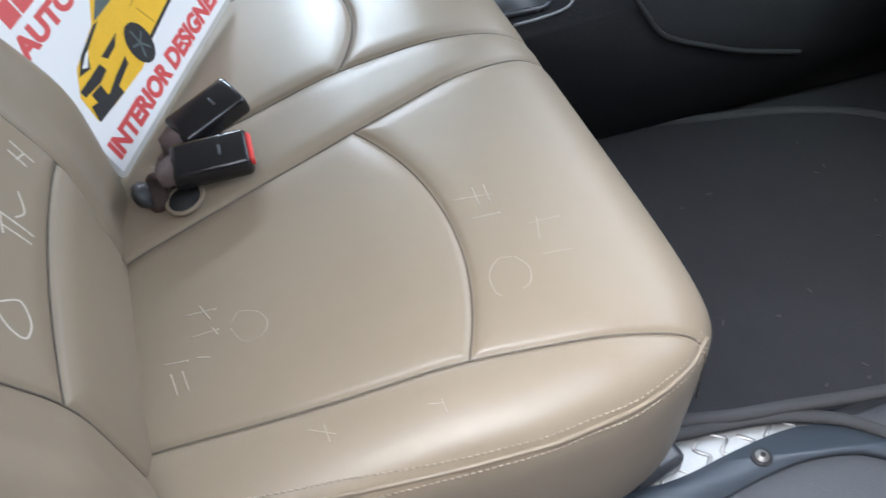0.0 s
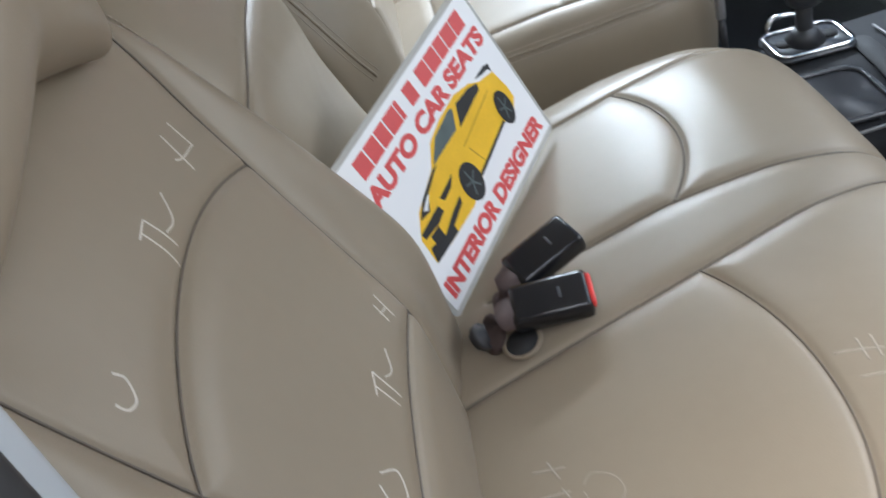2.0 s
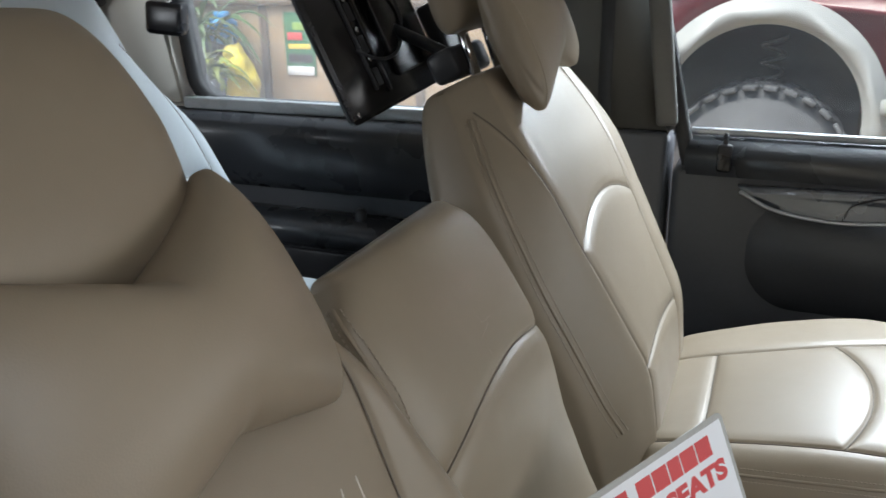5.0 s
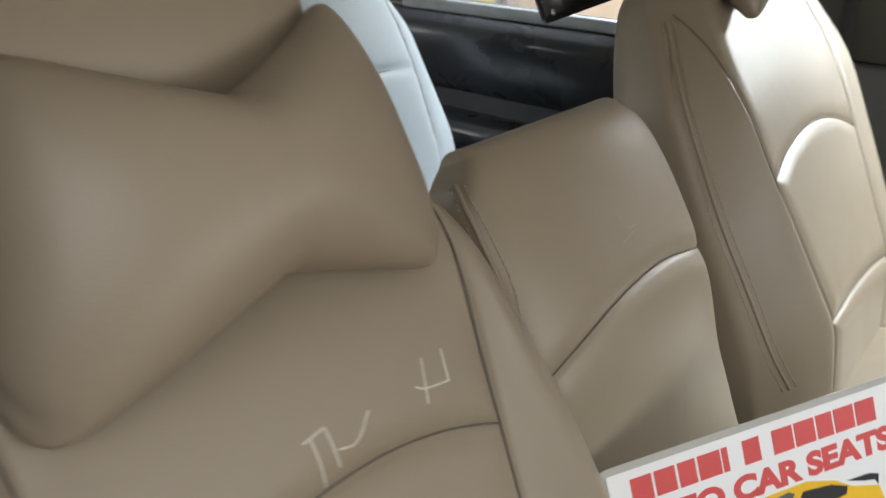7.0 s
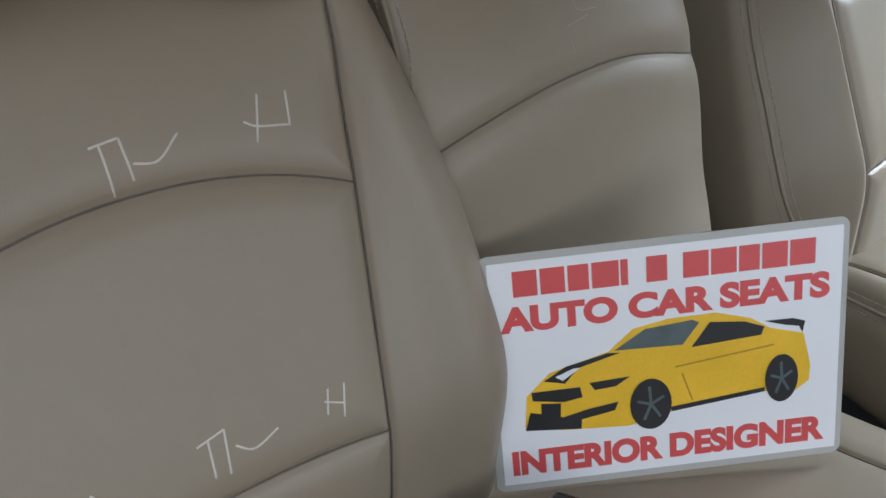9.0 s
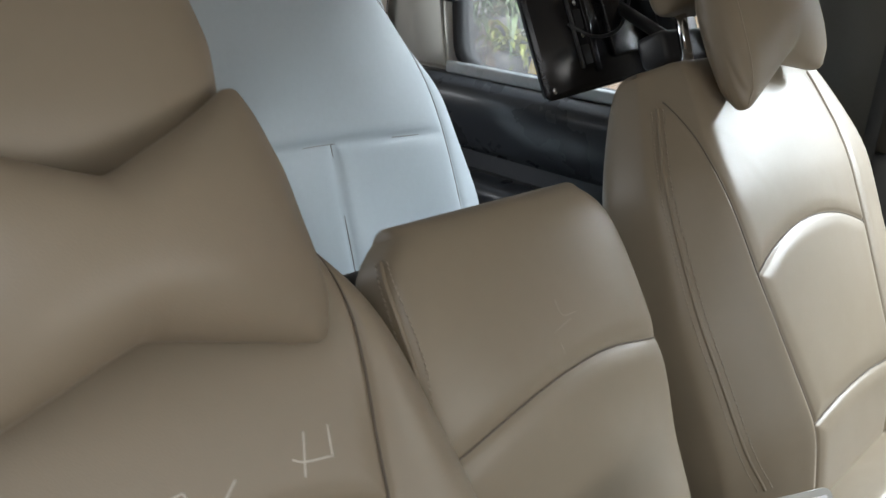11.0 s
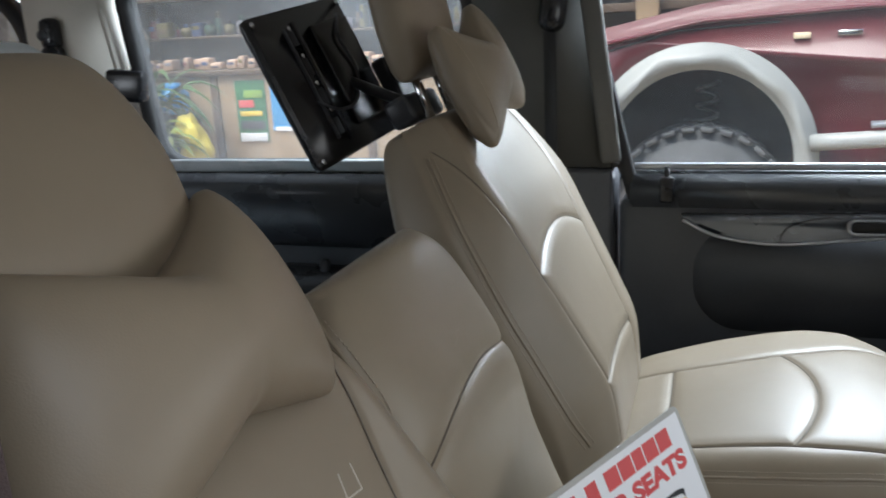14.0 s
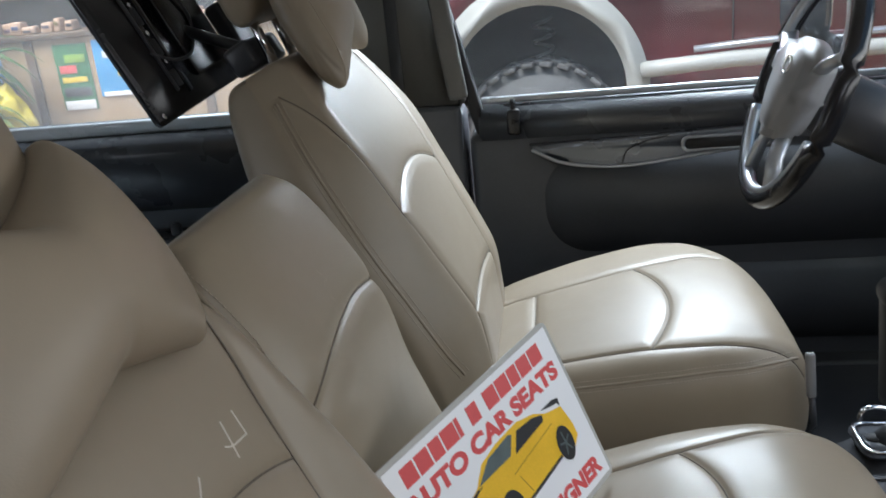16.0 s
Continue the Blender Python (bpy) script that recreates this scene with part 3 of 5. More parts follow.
dtop = ([-0.27, -0.2, 0.0, 0.12, 0.2, 0.25], [0.835, 0.85, 0.894, 0.91, 0.91, 0.9])
drv_seams = [
    bend([(0.655, -0.25), (0.645, -0.1), (0.631, 0.01), (0.618, 0.11), (0.612, 0.18), (0.612, 0.236)], 8),
    bend([(0.935, -0.25), (0.943, -0.18), (0.961, 0.02), (0.975, 0.11), (0.98, 0.17)], 8),
    arch(0.631, 0.961, 0.01, 0.046), [(0.65, -0.18), (0.79, -0.178), (0.943, -0.18)],
]
DC = Pad(-0.27, 0.25, ([-0.27, -0.1, 0.06, 0.15, 0.21, 0.25], [0.60, 0.575, 0.56, 0.562, 0.580, 0.610]), ([-0.27, -0.1, 0.06, 0.13, 0.19, 0.225, 0.25], [1.09, 1.145, 1.16, 1.13, 1.06, 0.99, 0.92]), dtop, ([-0.27, 0.25], [0.68, 0.68]), on_seat, p=4.5, ends=(10, 5), seams=drv_seams, puff=0.003, crown=0.008, bolster=0.006)
DC.mesh("cushion", LEATHER, driver)
sewn(DC, driver)
part("seat_base", span(-0.22, 0.18, 0.6, 1.0, 0.515, 0.74, 0.02), BLACK, driver)
part("seat_base", span(-0.22, 0.16, -0.30, 0.38, 0.515, 0.72, 0.02), BLACK, bench)

# headrests
def headrest(c, half, s0, s1, n0, n1, lean, parent, p=3.4):
    ss = [s0, (s0 + s1) / 2, s1]
    pad = Pad(s0, s1, (ss, [c - half * 0.94, c - half, c - half * 0.9]), (ss, [c + half * 0.94, c + half, c + half * 0.9]), ([s0, s1], [n1, n1 + lean]), ([s0, s1], [n0, n0 + lean]), on_back, p=p, ends=(p, p))
    pad.mesh("headrest", LEATHER, parent, rows=90, across=91)
    for k in (-0.055, 0.055):
        a, b = on_back([c + k], [s0 - 0.11], [(n0 + n1) / 2 - 0.02])[0], on_back([c + k], [s0 + 0.05], [(n0 + n1) / 2])[0]
        part("headrest_post", tube([a, b], 0.0085, 12), CHROME, parent, "chrome headrest post")
    return pad


headrest(-0.20, 0.152, 0.535, 0.725, -0.085, 0.035, 0.0, passenger, 2.6)
headrest(0.80, 0.122, 0.665, 0.87, -0.115, -0.03, 0.05, driver)


def neck_pillow(c, half, s0, s1, n0, n1, label, droop=0.034, cant=0.32, tilt=0.0):
    """A bow-tie neck pillow: broad ends, a narrow waist, gathered tips with small creases."""
    yy, aa = np.sin(np.linspace(-np.pi / 2, np.pi / 2, 141)), np.linspace(0, 2 * np.pi, 72, endpoint=False)
    mid, h = (s0 + s1) / 2, (s1 - s0) / 2
    pts = []
    for t in yy:
        tip = max(1 - abs(t) ** 18, 0) ** (1 / 2.2)
        u = min(max((abs(t) - 0.02) / 0.86, 0), 1)
        low_, high_ = (h * (w + (1 - w) * u ** 1.1) * (0.12 + 0.88 * tip) for w in (0.60, 0.42))
        drape, slant = -droop * abs(t) ** 3, -cant * t**3
        th = (n1 - n0) / 2 * (0.86 + 0.14 * math.cos(math.pi * t)) * (1 - 0.3 * t**4) * tip ** 0.7
        crease = 0.13 * (max(abs(t) - 0.78, 0) / 0.22) ** 1.5
        for a in aa:
            k = 1 - crease * (0.5 + 0.3 * math.cos(7 * a + 1.3) + 0.2 * math.cos(12 * a + 0.4))
            s = mid + tilt * t + (high_ if math.sin(a) > 0 else low_) * k * math.copysign(abs(math.sin(a)) ** 0.85, math.sin(a))
            n = (n0 + n1) / 2 + drape + th * k * math.copysign(abs(math.cos(a)) ** 0.95, math.cos(a))
            pts.append((c + half * t + slant * (s - mid), s, n))
    pts = np.array(pts)
    v = on_back(pts[:, 0], pts[:, 1], pts[:, 2])
    k = len(aa)
    f = [(i * k + j, i * k + (j + 1) % k, (i + 1) * k + (j + 1) % k, (i + 1) * k + j) for i in range(len(yy) - 1) for j in range(k)]
    f += [tuple(range(k))[::-1], tuple((len(yy) - 1) * k + j for j in range(k))]
    t = thing("neck_pillow", label, "neck pillow", "neck pillows")
    solid("cover", v, f, LEATHER, t, smooth=True)
    for e in (-1, 1) if tilt else ():
        ring_pts = pts[((len(yy) - 1 - 22) if e > 0 else 22) * k:][:k]
        w = on_back(ring_pts[:, 0], ring_pts[:, 1], ring_pts[:, 2])
        part("end_seam", tube(w, 0.0009, 5, True), THREAD, t)
    return t


neck_pillow(-0.172, 0.142, 0.405, 0.598, -0.018, 0.084, "plump beige leatherette neck pillow tied over the passenger backrest", 0.034, 0.15)
neck_pillow(0.800, 0.146, 0.520, 0.738, -0.04, 0.06, "plump beige leatherette neck pillow hung on the driver headrest", 0.0, 0.05, 0.022)

# ---- rear seats ----
def rear_seat(name, x, c, z0, label, seams=()):
    t = thing(name, label, "car seat", "rear seats")
    lean = np.array([-0.33, 0, 0.944])
    nrm = np.array([0.944, 0, 0.33])

    def place(y, s, n):
        return np.array([x, 0, z0]) + np.outer(s, lean) + np.outer(n, nrm) + np.outer(y, (0, 1.0, 0))

    top = 0.84
    rise, half = np.array([0, 0.22, 0.47, 0.58, 0.64, 0.71, 0.77, 0.81, top]), np.array([0.53, 0.53, 0.465, 0.385, 0.345, 0.325, 0.315, 0.30, 0.265])
    pad = Pad(0, top, (rise, c - half), (rise, c + half), ([0, top], [0.0, 0.0]), ([0, top], [-0.14, -0.1]), place, p=5, ends=(9, 4.5), seams=seams, puff=0.004)
    pad.mesh("backrest", GREYVINYL, t, rows=160, across=161)
    return t, pad


s2 = (1.11 - 0.75) / 0.944
second, RS = rear_seat("rear_seat", -1.15, 0.56, 0.75, "pale grey vinyl second row backrest with straight seams",
          [bend([(0.02, s2 - 0.01), (0.3, s2), (0.66, s2 + 0.008), (0.99, s2 - 0.004)], 6), [(0.664, 0.0), (0.664, s2 + 0.008)], bend([(1.01, 0.0), (0.992, s2), (0.93, 0.6), (0.87, 0.68)], 6), [(0.494, 0), (0.494, s2 + 0.004)]])
sewn(RS, second)
part("cushion", span(-1.20, -0.80, 0.06, 1.06, 0.74, 0.86, 0.04, 4), GREYVINYL, second)
part("seat_base", span(-1.26, -0.84, 0.12, 1.0, 0.515, 0.745, 0.02), BLACK, second)

# chalk signs left on the new covers
chalk(PB, [[(-0.067, 0.353), (-0.075, 0.323)], [(-0.081, 0.338), (-0.072, 0.333), (-0.051, 0.329)], [(-0.047, 0.351), (-0.05, 0.328)]], passenger)
chalk(PB, [[(-0.177, 0.346), (-0.159, 0.348)], [(-0.171, 0.346), (-0.17, 0.315)], [(-0.159, 0.348), (-0.157, 0.321)], [(-0.155, 0.331), (-0.14, 0.329), (-0.124, 0.342)]], passenger)
chalk(PB, [[(-0.076, 0.146), (-0.081, 0.128)], [(-0.081, 0.138), (-0.067, 0.131)], [(-0.063, 0.145), (-0.069, 0.121)]], passenger)
chalk(PB, [[(-0.173, 0.148), (-0.153, 0.152)], [(-0.165, 0.149), (-0.167, 0.123)], [(-0.153, 0.152), (-0.157, 0.121)], [(-0.149, 0.138), (-0.137, 0.13), (-0.118, 0.136)]], passenger)
chalk(PB, [[(-0.24, 0.15), (-0.23, 0.133), (-0.245, 0.124), (-0.26, 0.128), (-0.259, 0.14), (-0.25, 0.151)]], passenger)
chalk(PB, [[(-0.278, 0.341), (-0.277, 0.333), (-0.286, 0.325), (-0.294, 0.328), (-0.295, 0.335)]], passenger)
chalk(BC, [[(-0.139, 0.06), (-0.148, 0.095)], [(-0.132, 0.081), (-0.155, 0.08)], [(-0.133, 0.092), (-0.156, 0.09)], [(-0.168, 0.067), (-0.172, 0.094)]], bench)
chalk(BC, [[(-0.223, 0.084), (-0.221, 0.072), (-0.233, 0.06), (-0.251, 0.058), (-0.258, 0.062)], [(-0.224, 0.086), (-0.238, 0.093), (-0.253, 0.089), (-0.258, 0.08)]], bench, 0.0006)
chalk(BC, [[(-0.194, 0.111), (-0.195, 0.141)], [(-0.19, 0.121), (-0.215, 0.113)], [(-0.231, 0.109), (-0.234, 0.135)]], bench, 0.0005)
chalk(BC, [[(-0.148, -0.195), (-0.154, -0.167)], [(-0.143, -0.181), (-0.163, -0.174)], [(-0.174, -0.193), (-0.177, -0.168)], [(-0.172, -0.174), (-0.182, -0.17)]], bench)
chalk(BC, [[(-0.176, -0.157), (-0.168, -0.148), (-0.177, -0.132), (-0.193, -0.127), (-0.203, -0.137), (-0.199, -0.151), (-0.182, -0.158)]], bench, 0.0006)
chalk(BC, [[(-0.19, -0.22), (-0.196, -0.198)], [(-0.202, -0.215), (-0.226, -0.212)], [(-0.204, -0.205), (-0.226, -0.202)], [(-0.197, -0.191), (-0.202, -0.18)]], bench)
chalk(BC, [[(-0.303, -0.117), (-0.316, -0.097)], [(-0.303, -0.104), (-0.32, -0.103)]], bench, 0.0006)
chalk(BC, [[(-0.324, -0.025), (-0.328, -0.013)], [(-0.324, -0.014), (-0.336, -0.013)]], bench, 0.0005)

chalk(CB, [[(0.222, 0.372), (0.226, 0.356), (0.246, 0.354)], [(0.208, 0.344), (0.236, 0.350)], [(0.212, 0.332), (0.214, 0.322)]], centre, 0.0004, CHALKFAINT)

# double stitched welts along the near sides
def welt(pad, s, n, parent):
    """A welt with two stitch lines on the side of a pad, at height n for every s."""
    s = np.asarray(s, float)
    t = np.linspace(s[0], s[-1], 160)
    n = np.interp(t, *smooth(s, n))
    c, w, mid, h = pad._frame(t)

    qs = np.linspace(-1.0, -0.4, 181)
    yy = c[:, None] + w[:, None] * qs
    side = pad.height(yy, np.repeat(t[:, None], len(qs), 1))

    def run(off):
        at = np.argmax(side >= (n + off)[:, None], axis=1)
        y = yy[np.arange(len(t)), at]
        y = np.convolve(np.r_[[y[0]] * 4, y, [y[-1]] * 4], np.ones(9) / 9, "valid")
        return pad.place(y - 0.0008, t, n + off)

    part("welt", tube(run(0.0), 0.0024, 6), LEATHER, parent)
    for off in (-0.0065, 0.0065):
        p = run(off)
        d = np.r_[0, np.cumsum(np.linalg.norm(np.diff(p, axis=0), axis=1))]
        bm = bmesh.new()
        for a in np.arange(0, d[-1] - 0.004, 0.0055):
            one = tube(np.stack([np.interp([a, a + 0.0038], d, p[:, k]) for k in range(3)], 1), 0.0009, 4)
            me = bpy.data.meshes.new("stitch")
            one.to_mesh(me)
            one.free()
            bm.from_mesh(me)
            bpy.data.meshes.remove(me)
        part("stitching", bm, THREAD, parent)


welt(BC, [-0.24, -0.1, 0.0, 0.1, 0.18, 0.222], [0.822, 0.846, 0.858, 0.866, 0.866, 0.858], bench)
welt(DC, [-0.24, -0.12, 0.0, 0.1, 0.19, 0.228], [0.822, 0.846, 0.866, 0.880, 0.884, 0.876], driver)
welt(CB, [0.02, 0.15, 0.25, 0.36, 0.42, 0.45], [-0.066, -0.052, -0.026, -0.018, -0.026, -0.038], centre)
welt(DB, [0.03, 0.1, 0.2, 0.3, 0.45, 0.54], [-0.060, -0.058, -0.060, -0.064, -0.068, -0.074], driver)
part("back_shell", block((0.030, 0.32, 0.45), Matrix.Translation(Vector(on_back([0.218], [0.222], [-0.116])[0])) @ pose(0, 0, 0, 0, -27.3, 0), 0.014, 3), BLACK, centre, "black hard back shell")

# ---- card with the print ----
def card():
    tl, tr, br = Vector((-0.313, 0.082, 1.051)), Vector((-0.158, 0.322, 1.092)), Vector((-0.071, 0.312, 0.878))
    ex = (tr - tl).normalized()
    ez = ex.cross((tr - br)).normalized()
    ey = ez.cross(ex)
    centre_pt = (tl + br) / 2
    m = Matrix((ex, ey, ez)).transposed().to_4x4()
    m.translation = centre_pt
    t = thing("sign_card", "laminated white card with red print and a yellow car picture", "sign")
    part("laminate", slab(rounded(0.303, 0.216, 0.008), 0.0012, m), LAMINATE, t, "clear laminate border", smooth=False)
    part("paper", slab(rounded(0.291, 0.203, 0.001, 1), 0.0005, m @ pose(0.001, 0, 0.0012)), PAPER, t, "white printed paper", smooth=False)
    lift = 0.0019

    def shape(name, pts, mat, up=0):
        return part(name, slab([(x - 0.1455, y - 0.1015) for x, y in pts], 0.0002, m @ pose(0, 0, lift + up * 0.0003)), mat, t, smooth=False)

    def words(text, x, y, width, height, name):
        cu = bpy.data.curves.new(name, "FONT")
        cu.body, cu.size, cu.extrude, cu.offset = text, 0.03, 0.0001, 0.0016
        tmp = new(name, cu)
        bpy.context.view_layer.update()
        me = bpy.data.meshes.new_from_object(tmp)
        bpy.data.objects.remove(tmp)
        me.materials.append(PRINTRED)
        co = np.array([v.co for v in me.vertices])
        lo, hi = co.min(0), co.max(0)
        for v in me.vertices:
            q = Vector(((v.co.x - lo[0]) / (hi[0] - lo[0]) * width + x - 0.1455, (v.co.y - lo[1]) / (hi[1] - lo[1]) * height + y - 0.1015, lift + v.co.z))
            v.co = m @ q
        ob = new(name, me)
        ob.parent = t
        return ob

    # name line as plain bars, then the readable lines
    for x, w in ((0.021, 0.020), (0.0435, 0.020), (0.066, 0.017), (0.0855, 0.022), (0.109, 0.006), (0.130, 0.017), (0.160, 0.021), (0.183, 0.021), (0.206, 0.017), (0.225, 0.021), (0.248, 0.021)):
        shape("print_bar", [(x, 0.173), (x + w, 0.173), (x + w, 0.195), (x, 0.195)], PRINTRED)
    words("AUTO CAR SEATS", 0.008, 0.142, 0.274, 0.023, "lettering")
    words("INTERIOR DESIGNER", 0.009, 0.0085, 0.273, 0.024, "lettering")
    # the printed car
    shape("car_body_print", [(0.0223, 0.053), (0.0255, 0.083), (0.046, 0.1025), (0.096, 0.1157), (0.117, 0.1335), (0.147, 0.139), (0.187, 0.1395), (0.216, 0.131), (0.233, 0.120), (0.261, 0.112), (0.2675, 0.083), (0.267, 0.068), (0.256, 0.060),
                             (0.2286, 0.062), (0.148, 0.0535), (0.111, 0.0445), (0.054, 0.048)], PRINTYELLOW)
    shape("car_window_print", [(0.101, 0.1162), (0.1273, 0.1324), (0.167, 0.1357), (0.1727, 0.1327), (0.1585, 0.1144)], PRINTGLASS, 1)
    shape("car_window_print", [(0.166, 0.1111), (0.1815, 0.1318), (0.2107, 0.1288), (0.2276, 0.1221), (0.225, 0.115)], PRINTBLACK, 1)
    shape("spoiler_print", [(0.2277, 0.127), (0.252, 0.1265), (0.262, 0.123), (0.260, 0.113), (0.257, 0.119), (0.2445, 0.1215)], PRINTBLACK, 1)
    shape("stripe_print", [(0.0408, 0.0957), (0.0597, 0.1067), (0.096, 0.1147), (0.106, 0.1137), (0.0697, 0.1041), (0.0584, 0.0914)], PRINTBLACK, 1)
    shape("pale_stripe_print", [(0.0505, 0.0985), (0.066, 0.1045), (0.072, 0.1045), (0.0565, 0.0945)], PAPER, 2)
    shape("grille_print", [(0.0295, 0.0865), (0.0708, 0.0866), (0.0725, 0.0771), (0.0568, 0.0744), (0.0302, 0.0786)], PRINTBLACK, 1)
    shape("front_stripe_print", [(0.0372, 0.0753), (0.0541, 0.0736), (0.052, 0.05), (0.0364, 0.0515)], PRINTBLACK, 1)
    shape("bumper_print", [(0.0252, 0.0606), (0.0276, 0.0683), (0.0555, 0.0603), (0.0767, 0.0652), (0.1027, 0.0689), (0.0996, 0.0614), (0.0707, 0.0562), (0.0701, 0.0475), (0.0225, 0.0515)], PRINTBLACK, 2)
    shape("lamp_print", [(0.0787, 0.0894), (0.1135, 0.0911), (0.1012, 0.0836), (0.0832, 0.0822)], PRINTBLACK, 1)
    shape("skirt_print", [(0.148, 0.0535), (0.2286, 0.062), (0.2286, 0.066), (0.148, 0.058)], PRINTBLACK, 1)
    shape("crease_print", [(0.152, 0.094), (0.236, 0.104), (0.236, 0.1055), (0.152, 0.0955)], PRINTDARKYEL, 1)
    shape("crease_print", [(0.157, 0.088), (0.1585, 0.088), (0.167, 0.062), (0.1655, 0.062)], PRINTDARKYEL, 1)
    for cx, cy, rx, ry in ((0.1305, 0.063, 0.0178, 0.0238), (0.243, 0.0728, 0.0142, 0.0222)):
        shape("wheel_print", [(cx + rx * math.cos(a), cy + ry * math.sin(a)) for a in np.linspace(0, 2 * np.pi, 28, endpoint=False)], PRINTBLACK, 2)
        for k in range(5):
            a = k * 2 * math.pi / 5 + 0.4
            e, f = (0.68 * rx * math.cos(a), 0.7 * ry * math.sin(a)), (-0.0012 * math.sin(a), 0.0012 * math.cos(a))
            shape("spoke_print", [(cx + f[0], cy + f[1]), (cx + e[0] + f[0], cy + e[1] + f[1]), (cx + e[0] - f[0], cy + e[1] - f[1]), (cx - f[0], cy - f[1])], PRINTGLASS, 3)
    return t


card()

# ---- belt buckles between the seats ----
def buckle(m, label, button=True):
    t = thing("belt_buckle", label, "belt buckle", "belt buckles")
    part("housing", block((0.078, 0.046, 0.024), m, 0.006, 3, (0.97, 0.94)), GLOSSY, t)
    if button:
        part("release_button", block((0.006, 0.034, 0.012), m @ pose(0.0385, -0.001, 0.004), 0.0025), RED, t, "red release button")
    part("label_bar", block((0.003, 0.012, 0.0008), m @ pose(0.010, 0, 0.0122), 0.0002), DARKTRIM, t)
    part("boot", tube([m @ Vector(p) for p in ((-0.034, 0, 0), (-0.048, -0.002, -0.004), (-0.060, -0.004, -0.018), (-0.066, -0.004, -0.045))], 0.019, 12, flat=0.6), WEB, t, "crumpled dark webbing sleeve")
    return t


buckle(pose(-0.140, 0.004, 0.893, 14, -4, -4), "black seat belt buckle with red button lying on the bench")
buckle(pose(-0.134, 0.060, 0.905, 8, -14, 22), "glossy black seat belt buckle standing behind the other", False)
hole = thing("belt_opening", "round cut opening for the belt buckles, a dark disc for its shade", "opening")
part("rim", tube([(-0.175 + 0.018 * math.cos(a), -0.008 + 0.020 * math.sin(a), 0.8615 + 0.004 * math.cos(a)) for a in np.linspace(0, 2 * np.pi, 30, endpoint=False)], 0.0025, 6, True), LEATHER, hole)
# flat dark disc for the shade inside the opening
part("pocket", rod(0.017, 0.004, pose(-0.175, -0.008, 0.8605, 0, -12), 24), DARK, hole)
knob = thing("round_knob", "round black plastic recliner cap beside the backrest", "knob")
part("cap", rod(0.014, 0.016, pose(-0.212, 0.004, 0.868, 0, 60), 20, bevel=0.004), BLACK, knob)

# ---- far door ----
door = thing("door_1", "closed black driver door with silver pull trim and window", "door", kind="structure")
part("door_panel", span(-0.33, 1.05, FAR - 0.07, FAR + 0.05, 0.45, SILL - 0.06, 0.02), DARKTRIM, door, "black plastic door panel")
belt_out = [(-0.085, -0.075), (-0.078, -0.03), (-0.055, -0.006), (0.03, 0.0), (0.05, 0.0), (0.05, -0.075)]
part("door_belt", slab(belt_out, 1.36, Matrix.Translation((-0.305, FAR, SILL)) @ Matrix(((0, 0, 1, 0), (1, 0, 0, 0), (0, 1, 0, 0), (0, 0, 0, 1))), 0.006), SMOOTHDARK, door, "smooth dark belt rail")
part("belt_strip", span(-0.30, 1.05, FAR - 0.03, FAR - 0.012, SILL + 0.001, SILL + 0.016, 0.004), SILVER, door, "bright window strip")
part("door_bolster", slab(rounded(1.2, 0.25, 0.11, 10), 0.022, pose(0.44, FAR - 0.06, 0.93, 90), 0.010), DARKTRIM, door, "black padded door bolster")
part("map_pocket", slab(rounded(0.75, 0.20, 0.08), 0.03, pose(0.36, FAR - 0.06, 0.66, 90), 0.014), DARKTRIM, door, "black door pocket")
pane = part("pane", slab([(-0.33, SILL), (1.0, SILL), (0.80, 1.574), (-0.405, 1.570)], 0.004, pose(0, FAR, 0, 90)), GLASS, door)
part("pane_edge", tube([(-0.405, FAR - 0.002, 1.571), (0.80, FAR - 0.002, 1.576)], 0.003, 6), PWHITE, door, "bright ground edge of the lowered glass")
pane.visible_shadow = False
part("window_channel", tube([(-0.285, FAR - 0.05, 0.5), (-0.285, FAR - 0.05, SILL - 0.1), (-0.312, FAR - 0.045, SILL), (-0.41, FAR - 0.045, 1.68), (0.7, FAR - 0.045, 1.69)], 0.017, 10), RUBBER, door)
blade = bend([(-0.189, 1.079), (-0.131, 1.045), (-0.056, 1.027), (0.029, 1.022), (0.179, 1.036), (0.36, 1.055), (0.36, 1.091), (0.221, 1.089), (0.061, 1.084), (-0.077, 1.081)], 7)
trim = part("pull_trim", slab([tuple(q) for q in blade], 0.05, pose(0, 1.36, 0, 90), 0.008), PULL, door, "glossy dark silver pull trim")
# flat dark plate for the shade of the handle recess
part("handle_recess", slab(rounded(0.18, 0.024, 0.010), 0.004, pose(0.248, 1.3085, 1.063, 90)), DARK, trim)
part("handle_rim", ring(rounded(0.196, 0.036, 0.016), rounded(0.18, 0.024, 0.010), 0.006, pose(0.248, 1.307, 1.063, 90)), SILVER, trim, "silver handle rim")
part("trim_edge", tube([(x, 1.309, z - 0.002) for x, z in bend([(-0.184, 1.072), (-0.12, 1.04), (-0.045, 1.026), (0.04, 1.023), (0.179, 1.037), (0.349, 1.056)], 6)], 0.0045, 8), SILVER, trim, "bright lower edge")
part("trim_joint", tube([(x, 1.3085, z) for x, z in bend([(0.019, 1.025), (0.032, 1.056), (0.072, 1.074), (0.125, 1.085)], 6)], 0.0016, 6), DARK, trim)
lock = part("door_lock_knob", block((0.032, 0.022, 0.06), pose(-0.222, FAR - 0.082, 1.135), 0.008, 3), GLOSSY, door)
part("lock_pin", rod(0.006, 0.03, pose(-0.222, FAR - 0.08, 1.172), 12), GLOSSY, lock)
